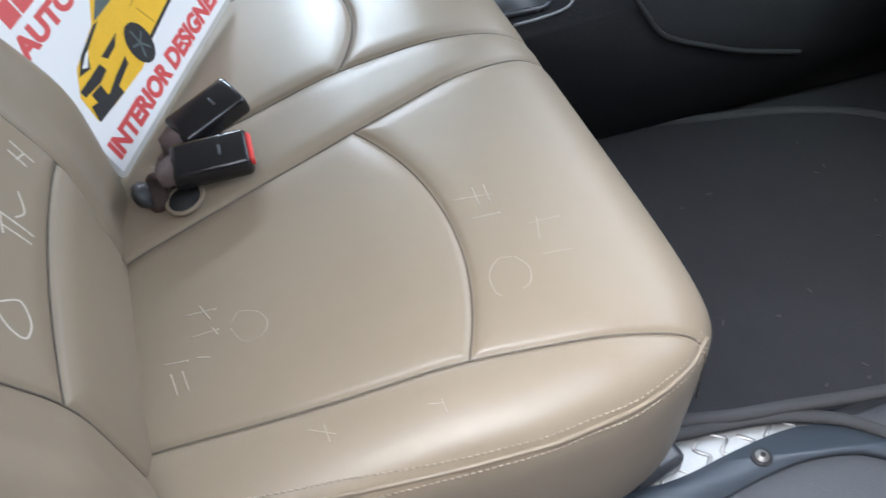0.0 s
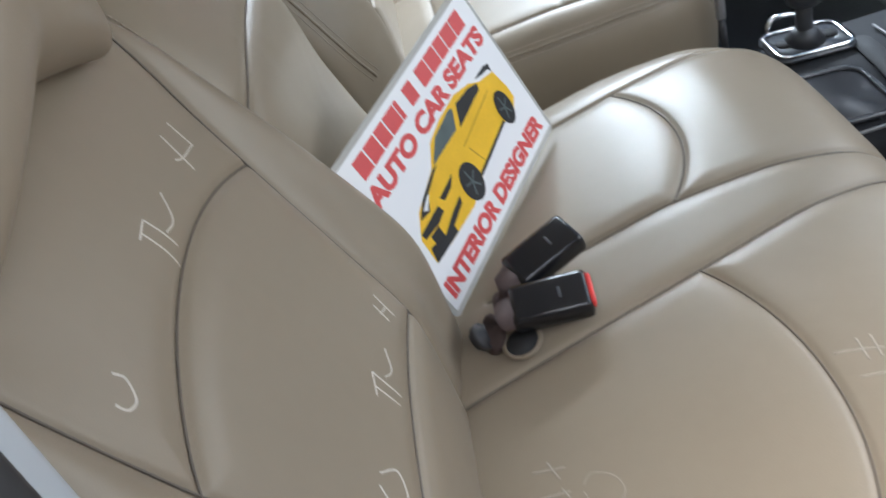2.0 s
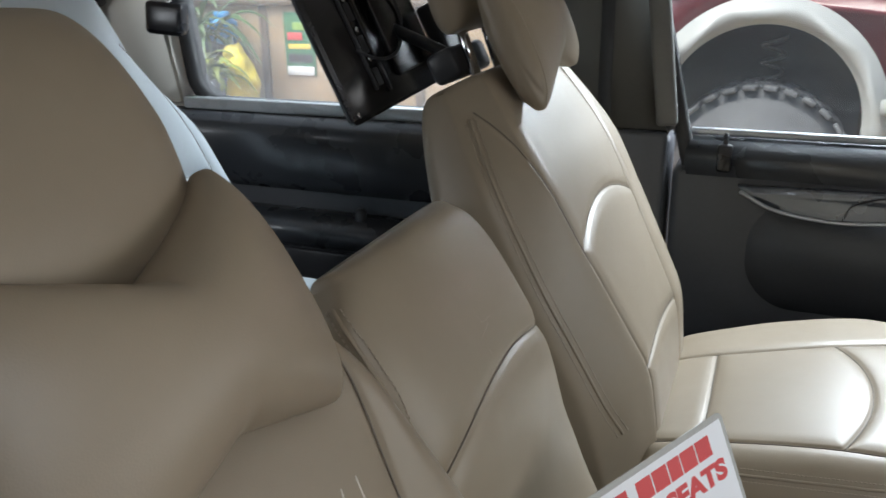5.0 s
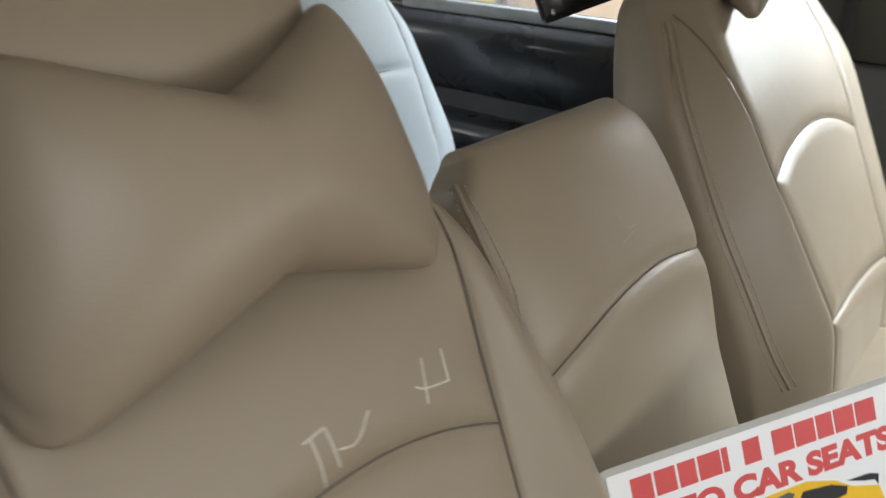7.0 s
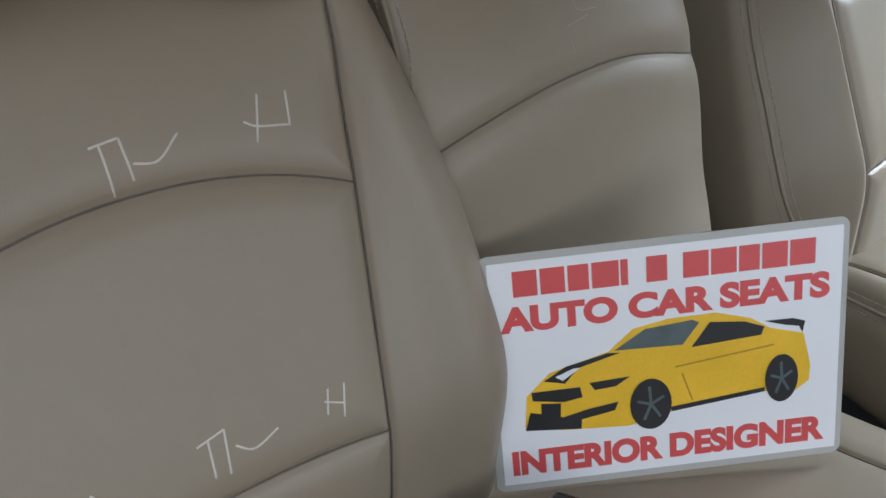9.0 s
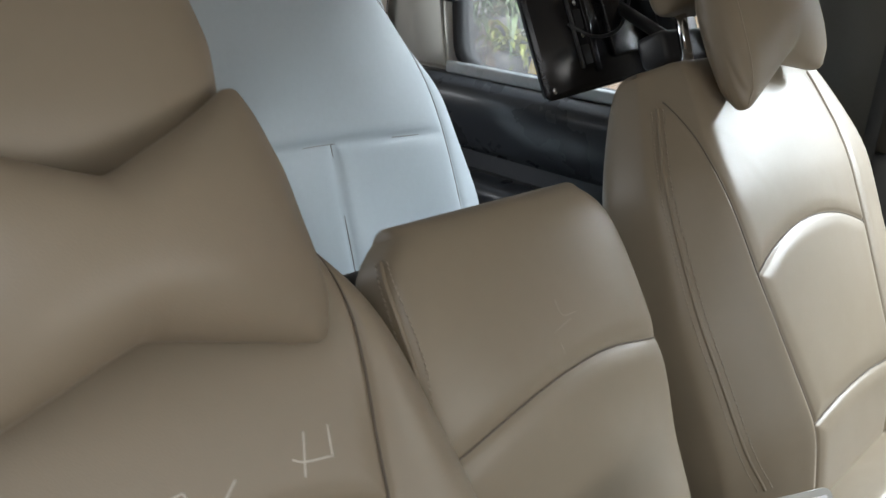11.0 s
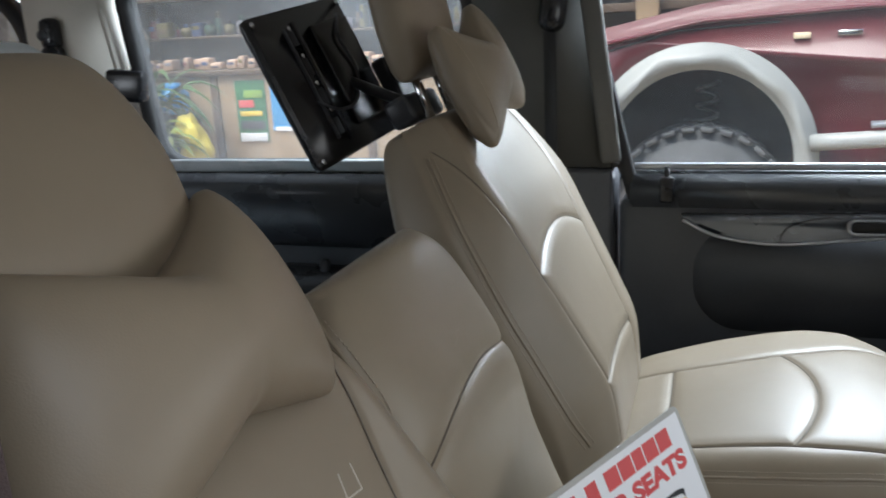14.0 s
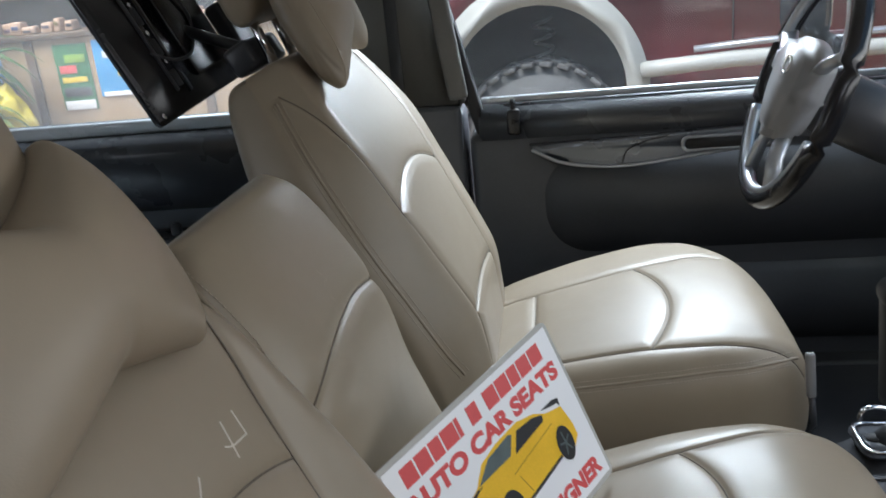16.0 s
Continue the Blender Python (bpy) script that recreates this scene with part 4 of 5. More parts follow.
mirror = thing("door_mirror", "black framed outside mirror beyond the driver window", "mirror")
part("housing", slab(rounded(0.15, 0.20, 0.06), 0.06, pose(0.50, FAR + 0.16, 1.33, 90, 0, -70), 0.02), GLOSSY, mirror)
part("mirror_glass", slab(rounded(0.13, 0.18, 0.05), 0.003, pose(0.496, FAR + 0.157, 1.33, 90, 0, -70)), CHROME, mirror)
part("arm", span(0.50, 0.56, FAR + 0.02, FAR + 0.12, 1.2, 1.26, 0.012), GLOSSY, mirror)

# belts on both door pillars
def seat_belt(x, y, z, side, mat, label, zlow, k=1.0):
    t = thing("seat_belt", label, "seat belt", "seat belts")
    part("anchor_cover", block((0.030 * k, 0.030 * k, 0.05 * k), pose(x, y, z + 0.018 * k), 0.012 * k, 4), GLOSSY, t)
    part("guide_ring", block((0.034 * k, 0.04 * k, 0.055 * k), pose(x + 0.004, y + side * 0.006 * k, z - 0.026 * k, 0, 8, 20), 0.016 * k, 4), GLOSSY, t)
    part("bolt", rod(0.008 * k, 0.01 * k, pose(x, y + side * 0.017 * k, z + 0.016 * k, 90), 16), BLACK, t)
    h = z - 0.04 * k - zlow
    part("webbing", block((0.044, 0.0016, h), pose(x - 0.008, y - side * 0.006, zlow + h / 2, 0, 0, 40 * side), 0.0006, 1), mat, t)
    return t


seat_belt(-0.387, -0.362, 1.486, 1, WEB, "maroon webbing seat belt on the near door pillar", 0.72, 0.72)
seat_belt(-0.475, FAR - 0.085, 1.585, -1, GREYWEB, "black seat belt with guide on the far door pillar", 0.75, 1.75)
seat_belt(-1.86, FAR - 0.085, 1.52, -1, GREYWEB, "black rear seat belt on the beige pillar", 0.9, 1.7)
strip = fixed(part("pillar_cover_far", block((0.046, 0.02, 0.45), pose(-0.374, FAR - 0.072, 1.418, 0, -7.2, 0), 0.008), PILLAR2), "light grey pillar cover strip", "pillar")
latch = thing("window_latch", "black pop-out window latch on the rear window", "latch")
part("body", block((0.105, 0.05, 0.085), pose(-1.63, FAR - 0.09, 1.405, 0, 6, 12), 0.014, 3), GLOSSY, latch)
grab = thing("grab_handle", "beige grab handle on the roof rail", "grab handle")
part("bar", tube(bend([(-2.12, FAR - 0.12, 1.715), (-2.08, FAR - 0.155, 1.708), (-1.97, FAR - 0.16, 1.706), (-1.86, FAR - 0.155, 1.708), (-1.82, FAR - 0.12, 1.715)], 6), 0.011, 8), HEADLINER, grab)
for gx in (-2.12, -1.82):
    part("mount", block((0.05, 0.05, 0.03), pose(gx, FAR - 0.115, 1.715), 0.008), HEADLINER, grab)
pocket = thing("panel_tray", "black moulded tray with lever in the rear side panel", "tray")
part("tray", span(-1.46, -1.12, FAR - 0.10, FAR - 0.045, 0.86, 0.90, 0.012, 3), BLACK, pocket)
part("lever", rod(0.014, 0.05, pose(-1.09, FAR - 0.09, 0.915), 16, bevel=0.004), BLACK, pocket)
for k in range(2):
    part("pocket_wall", span(-1.44, -1.1, FAR - 0.062, FAR - 0.047, 0.62 + 0.1 * k, 0.70 + 0.1 * k, 0.006), BLACK, pocket)

# ---- screen bracket behind the driver headrest ----
mon = thing("screen_bracket", "black plastic screen bracket behind the driver headrest", "screen mount")
A, B, D = Vector((-0.835, 0.618, 1.546)), Vector((-0.80, 0.90, 1.585)), Vector((-0.727, 0.647, 1.300))
ex = (B - A).normalized()
ez = ex.cross(A - D).normalized()
ey = ez.cross(ex)
mm = Matrix((ex, ey, ez)).transposed().to_4x4()
mm.translation = (B + D) / 2
plate = part("back_plate", slab(rounded(0.285, 0.27, 0.012), 0.018, mm @ pose(0, 0, -0.02), 0.004), GLOSSY, mon)
part("rib", block((0.012, 0.22, 0.006), mm @ pose(-0.028, 0, 0.0), 0.002), GLOSSY, plate)
part("rib", block((0.006, 0.20, 0.005), mm @ pose(-0.060, 0, 0.0), 0.002), BLACK, plate)
for k in range(4):
    part("slot", block((0.016, 0.03, 0.003), mm @ pose(-0.044, 0.085 - 0.055 * k, -0.001), 0.001), DARK, plate)
    part("screw", rod(0.0045, 0.004, mm @ pose(-0.044, 0.10 - 0.05 * k, 0.0), 12), CHROME, plate)
for u, v in ((-0.13, 0.122), (0.13, 0.122), (-0.13, -0.122), (0.13, -0.122)):
    part("corner_screw", rod(0.005, 0.004, mm @ pose(u, v, -0.001), 12), CHROME, plate)
part("cable", tube([mm @ Vector(p) for p in bend([(-0.07, -0.03, 0.002), (-0.04, -0.055, 0.012), (0.0, -0.06, 0.014), (0.04, -0.045, 0.01), (0.07, 0.0, 0.012), (0.06, 0.06, 0.014), (0.10, 0.10, 0.006)], 6)], 0.0028, 6), BLACK, plate)
part("housing", block((0.12, 0.19, 0.012), mm @ pose(0.068, 0.0, 0.002), 0.005, 3), GLOSSY, mon)
part("clamp", block((0.05, 0.15, 0.05), Matrix.Translation(on_back([0.80], [0.63], [-0.125])[0].tolist()) @ pose(0, 0, 0, 0, -27, 0), 0.01, 3), BLACK, mon)
part("arm_block", block((0.06, 0.10, 0.035), mm @ pose(0.135, -0.055, 0.035), 0.008, 3), BLACK, mon)
part("stay", tube([mm @ Vector((0.05, -0.02, 0.0)), on_back([0.80], [0.63], [-0.12])[0].tolist()], 0.010, 10), BLACK, mon)

# ---- steering wheel ----
wheel = thing("steering_wheel", "black and silver steering wheel with a pale airbag pad", "steering wheel")
wc, wu, wy = Vector((0.26, 0.80, 1.26)), Vector((math.sin(radians(20)), 0, math.cos(radians(20)))), Vector((0, 1, 0))
wm = Matrix((wy, wu, wy.cross(wu))).transposed().to_4x4()
wm.translation = wc
if wm.col[2].x > 0:
    wm = wm @ pose(0, 0, 0, 0, 180, 0)
part("rim", tube([wm @ Vector((0.185 * math.cos(a), 0.185 * math.sin(a), 0)) for a in np.linspace(0, 2 * np.pi, 72, endpoint=False)], 0.0155, 14, True), GLOSSY, wheel, "smooth black rim")
for a0, a1 in ((200, 340), (20, 160)):
    part("rim_inlay", tube([wm @ Vector((0.172 * math.cos(a), 0.172 * math.sin(a), 0.006)) for a in np.radians(np.linspace(a0, a1, 30))], 0.009, 10), SILVER, wheel, "silver rim inlay")
hub = part("airbag_pad", slab([tuple(q) for q in bend([(-0.085, 0.055), (0.0, 0.078), (0.085, 0.055), (0.078, -0.02), (0.045, -0.075), (0.0, -0.085), (-0.045, -0.075), (-0.078, -0.02), (-0.085, 0.055)], 6)[:-1]], 0.05, wm @ pose(0, 0, -0.02), 0.014), PALEPLASTIC, wheel, "pale grey airbag pad")
part("emblem", tube([wm @ Vector((0.017 * math.cos(a), 0.03 + 0.014 * math.sin(a), 0.031)) for a in np.linspace(0, 2 * np.pi, 24, endpoint=False)], 0.002, 6, True), CHROME, hub, "plain chrome oval emblem")
for ang in (25, 155, 245, 295):
    a = radians(ang)
    part("spoke", tube([wm @ Vector((0.06 * math.cos(a), 0.06 * math.sin(a), 0.0)), wm @ Vector((0.12 * math.cos(a), 0.12 * math.sin(a), 0.008)), wm @ Vector((0.178 * math.cos(a), 0.178 * math.sin(a), 0.0))], 0.014, 10, flat=0.6), SILVER, wheel, "silver spoke")
part("column", tube([wm @ Vector((0, 0, -0.01)), wm @ Vector((0, -0.02, -0.14)), wm @ Vector((0, -0.05, -0.42))], 0.055, 16), BLACK, wheel)
part("stalk", tube([wm @ Vector((0.03, 0.02, -0.07)), wm @ Vector((-0.17, 0.05, -0.06))], 0.009, 8), BLACK, wheel)

# ---- dashboard, console and footwell ----
dash = thing("dashboard", "black moulded dashboard over a dark footwell", "dashboard")
part("dash_top", slab([(0.86, 0.93), (0.82, 1.02), (0.86, 1.10), (0.98, 1.14), (1.12, 1.12), (1.12, 0.88), (0.98, 0.86)], FAR - NEAR - 0.12, Matrix.Translation((0, FAR - 0.06, 0)) @ pose(0, 0, 0, 90), 0.025), BLACK, dash)
part("glove_box", span(0.87, 0.90, -0.36, 0.16, 0.91, 1.03, 0.012, 3), DARKTRIM, dash)
console = thing("centre_console", "black centre console with gear gate and tray", "console")
part("body", slab([(0.27, 0.515), (0.27, 0.755), (0.31, 0.775), (0.50, 0.785), (0.66, 0.85), (0.80, 0.90), (1.12, 0.90), (1.12, 0.515)], 0.295, pose(0, 0.58, 0, 90), 0.015), CARPET, console, "black carpeted tunnel")
part("tray", ring(rounded(0.12, 0.135, 0.03), rounded(0.108, 0.123, 0.025), 0.008, pose(0.318, 0.375, 0.779)), SMOOTHDARK, console)
part("tray_floor", slab(rounded(0.108, 0.123, 0.025), 0.003, pose(0.318, 0.375, 0.780)), BLACK, console)
part("panel_line", tube(bend([(0.300, 0.288, 0.779), (0.350, 0.290, 0.782), (0.387, 0.299, 0.784), (0.411, 0.324, 0.785), (0.434, 0.367, 0.786), (0.449, 0.45, 0.787), (0.446, 0.526, 0.787)], 6), 0.0020, 6), PALEPLASTIC, console)
part("worn_inlay", slab([tuple(q) for q in bend([(0.392, 0.335), (0.412, 0.352), (0.424, 0.40), (0.428, 0.50), (0.402, 0.50), (0.396, 0.42), (0.390, 0.36)], 4)], 0.003, pose(0, 0, 0.782)), MATEDGE, console, "scuffed grey inlay panel")
part("edge_trim", tube(bend([(0.52, 0.281, 0.884), (0.468, 0.280, 0.882), (0.453, 0.280, 0.866), (0.465, 0.280, 0.83), (0.484, 0.280, 0.791), (0.508, 0.280, 0.757), (0.54, 0.280, 0.718), (0.579, 0.280, 0.696), (0.629, 0.280, 0.676), (0.70, 0.280, 0.650), (0.82, 0.280, 0.62)], 6), 0.0045, 8), MATEDGE, console, "grey rubber edge of the tunnel carpet")
gear = thing("gear_lever", "black gear lever standing in a chrome gate", "gear lever")
part("gate", slab(rounded(0.12, 0.09, 0.02), 0.010, pose(0.36, 0.50, 0.779), 0.003), SMOOTHDARK, gear, "dark gear gate")
part("gate_rim", ring(rounded(0.116, 0.086, 0.02), rounded(0.102, 0.072, 0.014), 0.004, pose(0.36, 0.50, 0.7885)), CHROME, gear, "chrome gate rim")
part("boot", rod(0.030, 0.022, pose(0.357, 0.50, 0.800), 20, r2=0.014), BLACK, gear)
# flat dark plate for the shade of the slot
part("gate_slot", slab(rounded(0.09, 0.02, 0.008), 0.003, pose(0.36, 0.50, 0.789)), DARK, gear)
part("gate_bow", tube(bend([(0.325, 0.555, 0.785), (0.328, 0.557, 0.800), (0.345, 0.558, 0.806), (0.372, 0.557, 0.800), (0.378, 0.555, 0.785)], 5), 0.004, 8), CHROME, gear)
part("shaft", tube([(0.357, 0.50, 0.785), (0.35, 0.495, 0.86)], 0.012, 12), BLACK, gear)
part("grip", tube(bend([(0.351, 0.496, 0.855), (0.346, 0.492, 0.92), (0.340, 0.488, 0.985), (0.337, 0.486, 1.02)], 5), 0.024, 16), BLACK, gear)
part("knob_top", block((0.05, 0.05, 0.04), pose(0.336, 0.486, 1.025), 0.018, 4), BLACK, gear)
gear.location = (-0.012, 0.03, 0.0)
tower = thing("recliner_lever", "grey lever on a black stalk beside the driver cushion", "lever")
part("sleeve", block((0.014, 0.012, 0.075), pose(0.238, 0.585, 0.865, 0, -4, 0), 0.004), PALEPLASTIC, tower)
part("stalk", tube([(0.241, 0.585, 0.83), (0.247, 0.585, 0.78), (0.225, 0.59, 0.74)], 0.005, 8), BLACK, tower)

def floor_mat(outline, z, label):
    t = thing("floor_mat", label, "floor mat", "floor mats")
    part("carpet", slab(outline, 0.008, pose(0, 0, z)), CARPET, t, smooth=False)
    part("binding", tube([(x, y, z + 0.008) for x, y in outline], 0.009, 8, True, flat=0.6), MATEDGE, t, "grey sewn binding")
    return t


floor_mat([tuple(q) for q in bend([(0.16, -0.285), (0.40, -0.292), (0.62, -0.29), (0.72, -0.25), (0.98, -0.2), (1.02, 0.0), (0.956, 0.17), (0.815, 0.245), (0.668, 0.277), (0.479, 0.307), (0.16, 0.31)], 6)], 0.517, "black carpet mat with grey binding in the passenger footwell")
floor_mat([tuple(q) for q in bend([(0.20, 0.62), (0.6, 0.62), (0.75, 0.66), (0.75, 1.2), (0.6, 1.26), (0.2, 1.25)], 6)], 0.517, "black carpet mat with grey binding in the driver footwell")
specks = bmesh.new()
for k in range(22):
    rr = random.Random(200 + k)
    a = rr.uniform(0, math.pi)
    px, py, ln = rr.uniform(0.40, 0.95), rr.uniform(-0.26, 0.24), rr.uniform(0.002, 0.006)
    vs = [specks.verts.new((px + u * ln * math.cos(a) - v * 0.0012 * math.sin(a), py + u * ln * math.sin(a) + v * 0.0012 * math.cos(a), 0.5265 + w)) for w in (0, 0.0012) for u, v in ((-1, -1), (1, -1), (1, 1), (-1, 1))]
    for f in ((0, 1, 2, 3), (4, 5, 6, 7), (0, 1, 5, 4), (1, 2, 6, 5), (2, 3, 7, 6), (3, 0, 4, 7)):
        specks.faces.new([vs[i] for i in f])
tagged(part("lint", specks, MATEDGE, smooth=False), "pale specks of lint scattered on the mat", "lint", kind="stuff")
plate = thing("scuff_plate", "bright checkered aluminium plate on the door sill", "plate")
part("sheet", slab([(0.13, -0.338), (0.43, -0.330), (0.445, -0.318), (0.40, -0.300), (0.30, -0.283), (0.13, -0.272)], 0.003, pose(0, 0, 0.590)), STEEL, plate, smooth=False)
for a in range(10):
    for b in range(3):
        cx, cy = 0.15 + 0.028 * a, -0.328 + 0.018 * b
        if cx < 0.33 or b < 2:
            part("tread_bar", block((0.021, 0.0046, 0.0024), pose(cx, cy - 0.0008 * a * (b - 1), 0.5935, 0, 0, 42 if (a + b) % 2 else -42), 0.001, 1), STEEL, plate)
inner = bend([(0.05, -0.318), (0.182, -0.327), (0.247, -0.331), (0.323, -0.322), (0.383, -0.318), (0.424, -0.323), (0.457, -0.338), (0.491, -0.36), (0.60, -0.43)], 5)
outer = bend([(0.56, -0.45), (0.476, -0.381), (0.44, -0.363), (0.388, -0.355), (0.336, -0.358), (0.275, -0.366), (0.2, -0.374), (0.05, -0.38)], 5)
band = slab([tuple(q) for q in inner] + [tuple(q) for q in outer], 0.012, pose(0, 0, 0.588))
fixed(part("sill_trim", band, SILLBLUE), "smooth blue-grey plastic trim along the door sill", "trim")
for line in ([(0.17, -0.258, 0.604), (0.278, -0.272, 0.606), (0.342, -0.287, 0.608), (0.408, -0.297, 0.608), (0.523, -0.315, 0.606), (0.7, -0.335, 0.604)],
             [(0.15, -0.276, 0.600), (0.252, -0.283, 0.602), (0.306, -0.288, 0.603), (0.354, -0.294, 0.603), (0.404, -0.306, 0.603), (0.459, -0.331, 0.602), (0.50, -0.365, 0.600)]):
    strip_ = thing("sill_strip", "dark grey rubber strip along the mat edge", "strip", "sill strips")
    part("strip", tube(bend(line, 6), 0.0085, 8, flat=0.7), MATEDGE, strip_)
hook = thing("seat_hook", "black plastic cap at the seat foot", "hook")
part("cap", block((0.066, 0.036, 0.034), pose(0.225, -0.309, 0.607, 0, 0, 10), 0.009, 3), SMOOTHDARK, hook)
screw = thing("sill_screw", "grey screw in a black washer on the sill trim", "screw")
part("washer", rod(0.0115, 0.004, pose(0.345, -0.339, 0.6015), 24, bevel=0.001), BLACK, screw)
part("head", rod(0.0075, 0.004, pose(0.345, -0.339, 0.604), 20, bevel=0.0015), STEEL, screw)
part("socket", rod(0.003, 0.003, pose(0.345, -0.339, 0.6058), 6), DARK, screw)

# ---- outside: pickup truck ----
truck = thing("pickup_truck", "maroon pickup truck with champagne wheel flare and knobbly tyre", "pickup truck")
TY, WX, WZ, WR = 3.15, -0.205, 0.89, 0.405
arc_in = [(WX + WR * math.cos(a), WZ + (WR + 0.02) * math.sin(a)) for a in np.linspace(np.pi, 0, 26)]
side = [(-0.86, 0.86), (-0.90, 1.15), (-0.84, 1.33), (-0.62, 1.46), (-0.2, 1.545), (0.35, 1.60), (0.78, 1.63), (1.25, 2.12), (2.7, 2.16), (2.95, 1.62), (4.4, 1.60), (4.4, 0.82), (WX + WR + 0.05, 0.80)]
body = part("body", slab(side + [(x, z) for x, z in arc_in[::-1]], 1.7, pose(0, TY + 1.7, 0, 90), 0.035), MAROON, truck)
part("shoulder", tube([(-0.80, TY - 0.004, 1.36), (-0.2, TY - 0.010, 1.475), (0.4, TY - 0.012, 1.50), (4.3, TY - 0.012, 1.50)], 0.02, 8, flat=0.5), MAROON, body)
part("door_gap", block((0.006, 0.004, 0.62), pose(0.62, TY - 0.001, 1.28), 0.001), DARK, body)
part("fender_gap", tube([(-0.70, TY - 0.002, 1.20), (-0.62, TY - 0.003, 1.36), (-0.3, TY - 0.003, 1.44), (0.1, TY - 0.003, 1.46)], 0.004, 6), DARK, body)
part("marker_lamp", block((0.065, 0.012, 0.026), pose(0.185, TY - 0.004, 1.40), 0.005), LAMP, truck, "small pale side lamp")
part("badge_bar", block((0.09, 0.006, 0.022), pose(0.36, TY - 0.003, 1.405), 0.003), CHROME, truck, "plain silver badge bar")
outer = [(WX + (WR + 0.075) * math.cos(a), WZ + (WR + 0.095) * math.sin(a)) for a in np.linspace(0, np.pi, 40)]
inner = [(WX + (WR - 0.02) * math.cos(a), WZ + (WR - 0.015) * math.sin(a)) for a in np.linspace(0, np.pi, 40)]
part("wheel_flare", slab([(outer[0][0], 0.80)] + outer + [(outer[-1][0], 0.80), (inner[-1][0], 0.80)] + inner[::-1] + [(inner[0][0], 0.80)], 0.09, pose(0, TY + 0.03, 0, 90), 0.018), FLARE, truck, "champagne plastic wheel flare")
part("wheel_well", slab([(x, z) for x, z in arc_in] + [(WX + WR, 0.45), (WX - WR, 0.45)], 0.03, pose(0, TY + 0.42, 0, 90)), DARK, truck)
part("spring", tube([(WX + 0.03 + 0.045 * math.cos(a), TY + 0.34 + 0.04 * math.sin(a), 0.9 + a * 0.012) for a in np.linspace(0, 8 * np.pi, 90)], 0.009, 6), TYRE, truck)
tyre = part("tyre", rod(0.375, 0.24, pose(WX, TY + 0.15, 0.635, 90), 72, bevel=0.035), TYRE, truck, "knobbly mud tyre")
for k in range(30):
    a = k * 2 * math.pi / 30
    for j, w in enumerate((-0.085, 0.0, 0.085)):
        aa = a + (0.1 if j == 1 else 0.0)
        part("tread_block", block((0.055, 0.062, 0.022), Matrix.Translation((WX, TY + 0.15 + w, 0.635)) @ pose(0, 0, 0, 0, -math.degrees(aa) + 90, 0) @ pose(0, 0, 0.385, 0, 0, 18 if j == 1 else -14), 0.004, 1), TYRE, tyre)
part("side_step", tube([(0.24, TY - 0.05, 0.975), (0.34, TY - 0.08, 0.985), (0.6, TY - 0.09, 1.0), (2.9, TY - 0.09, 1.02)], 0.035, 12), FLARE, truck, "champagne side step tube")
part("step_top", tube([(0.45, TY - 0.08, 1.05), (0.7, TY - 0.09, 1.065), (2.9, TY - 0.09, 1.085)], 0.024, 10, flat=0.6), SILVER, truck, "bright silver step edge")
part("front_bumper", block((0.22, 1.5, 0.26), pose(-0.93, TY + 0.85, 0.86), 0.06, 3), FLARE, truck)
part("rear_tyre", rod(0.375, 0.24, pose(3.3, TY + 0.17, 0.60, 90), 48, bevel=0.035), TYRE, truck)

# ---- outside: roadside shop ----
# solid dark wall in place of the shop's shaded depth
fixed(part("shop_wall", span(-14, 9, 5.2, 5.35, GROUND, 4.0, 0.01), SHOPSHADE), "dark wall standing for the shaded inside of a roadside shop", "shop")
counter = thing("shop_counter", "brown plywood shop counter with a dark shelf edge", "counter")
part("front", span(-5.4, -1.2, 4.5, 4.55, GROUND, 1.255, 0.006), WOOD, counter, "brown plywood front")
part("top", span(-5.4, -1.2, 4.46, 5.0, 1.255, 1.29, 0.006), WOODDARK, counter, "worn brown counter top")
for px in (-4.6, -3.45, -2.3):
    part("batten", span(px - 0.03, px + 0.03, 4.485, 4.5, GROUND, 1.25, 0.003), WOODDARK, counter)


def poster(x0, x1, z0, z1, mat, label, bars):
    t = thing("poster", label, "poster", "posters on the counter")
    part("sheet", span(x0, x1, 4.492, 4.498, z0, z1, 0.001), mat, t)
    for a, b, c, d, bm_ in bars:
        w, h = x1 - x0, z1 - z0
        part("print_bar", span(x0 + a * w, x0 + b * w, 4.488, 4.4915, z0 + c * h, z0 + d * h, 0.0005), bm_, t)
    return t


poster(-3.29, -3.06, 0.80, 1.215, PGREEN, "green shop poster with pale lower band", [(0.05, 0.95, 0.0, 0.14, PWHITE), (0.1, 0.9, 0.2, 0.34, PDARK), (0.12, 0.85, 0.42, 0.5, PYEL), (0.1, 0.6, 0.56, 0.68, PRINTRED), (0.3, 0.9, 0.72, 0.84, PLIME)])
poster(-3.02, -2.62, 0.87, 1.225, PBLUE, "bright blue shop poster with yellow print", [(0.05, 0.95, 0.0, 0.08, PWHITE), (0.35, 0.75, 0.35, 0.5, PYEL), (0.15, 0.9, 0.68, 0.8, PWHITE)])
poster(-2.5, -2.28, 0.85, 1.2, PWHITE, "white shop poster with red print", [(0.1, 0.9, 0.6, 0.8, PRINTRED), (0.1, 0.9, 0.2, 0.4, PBLUE)])

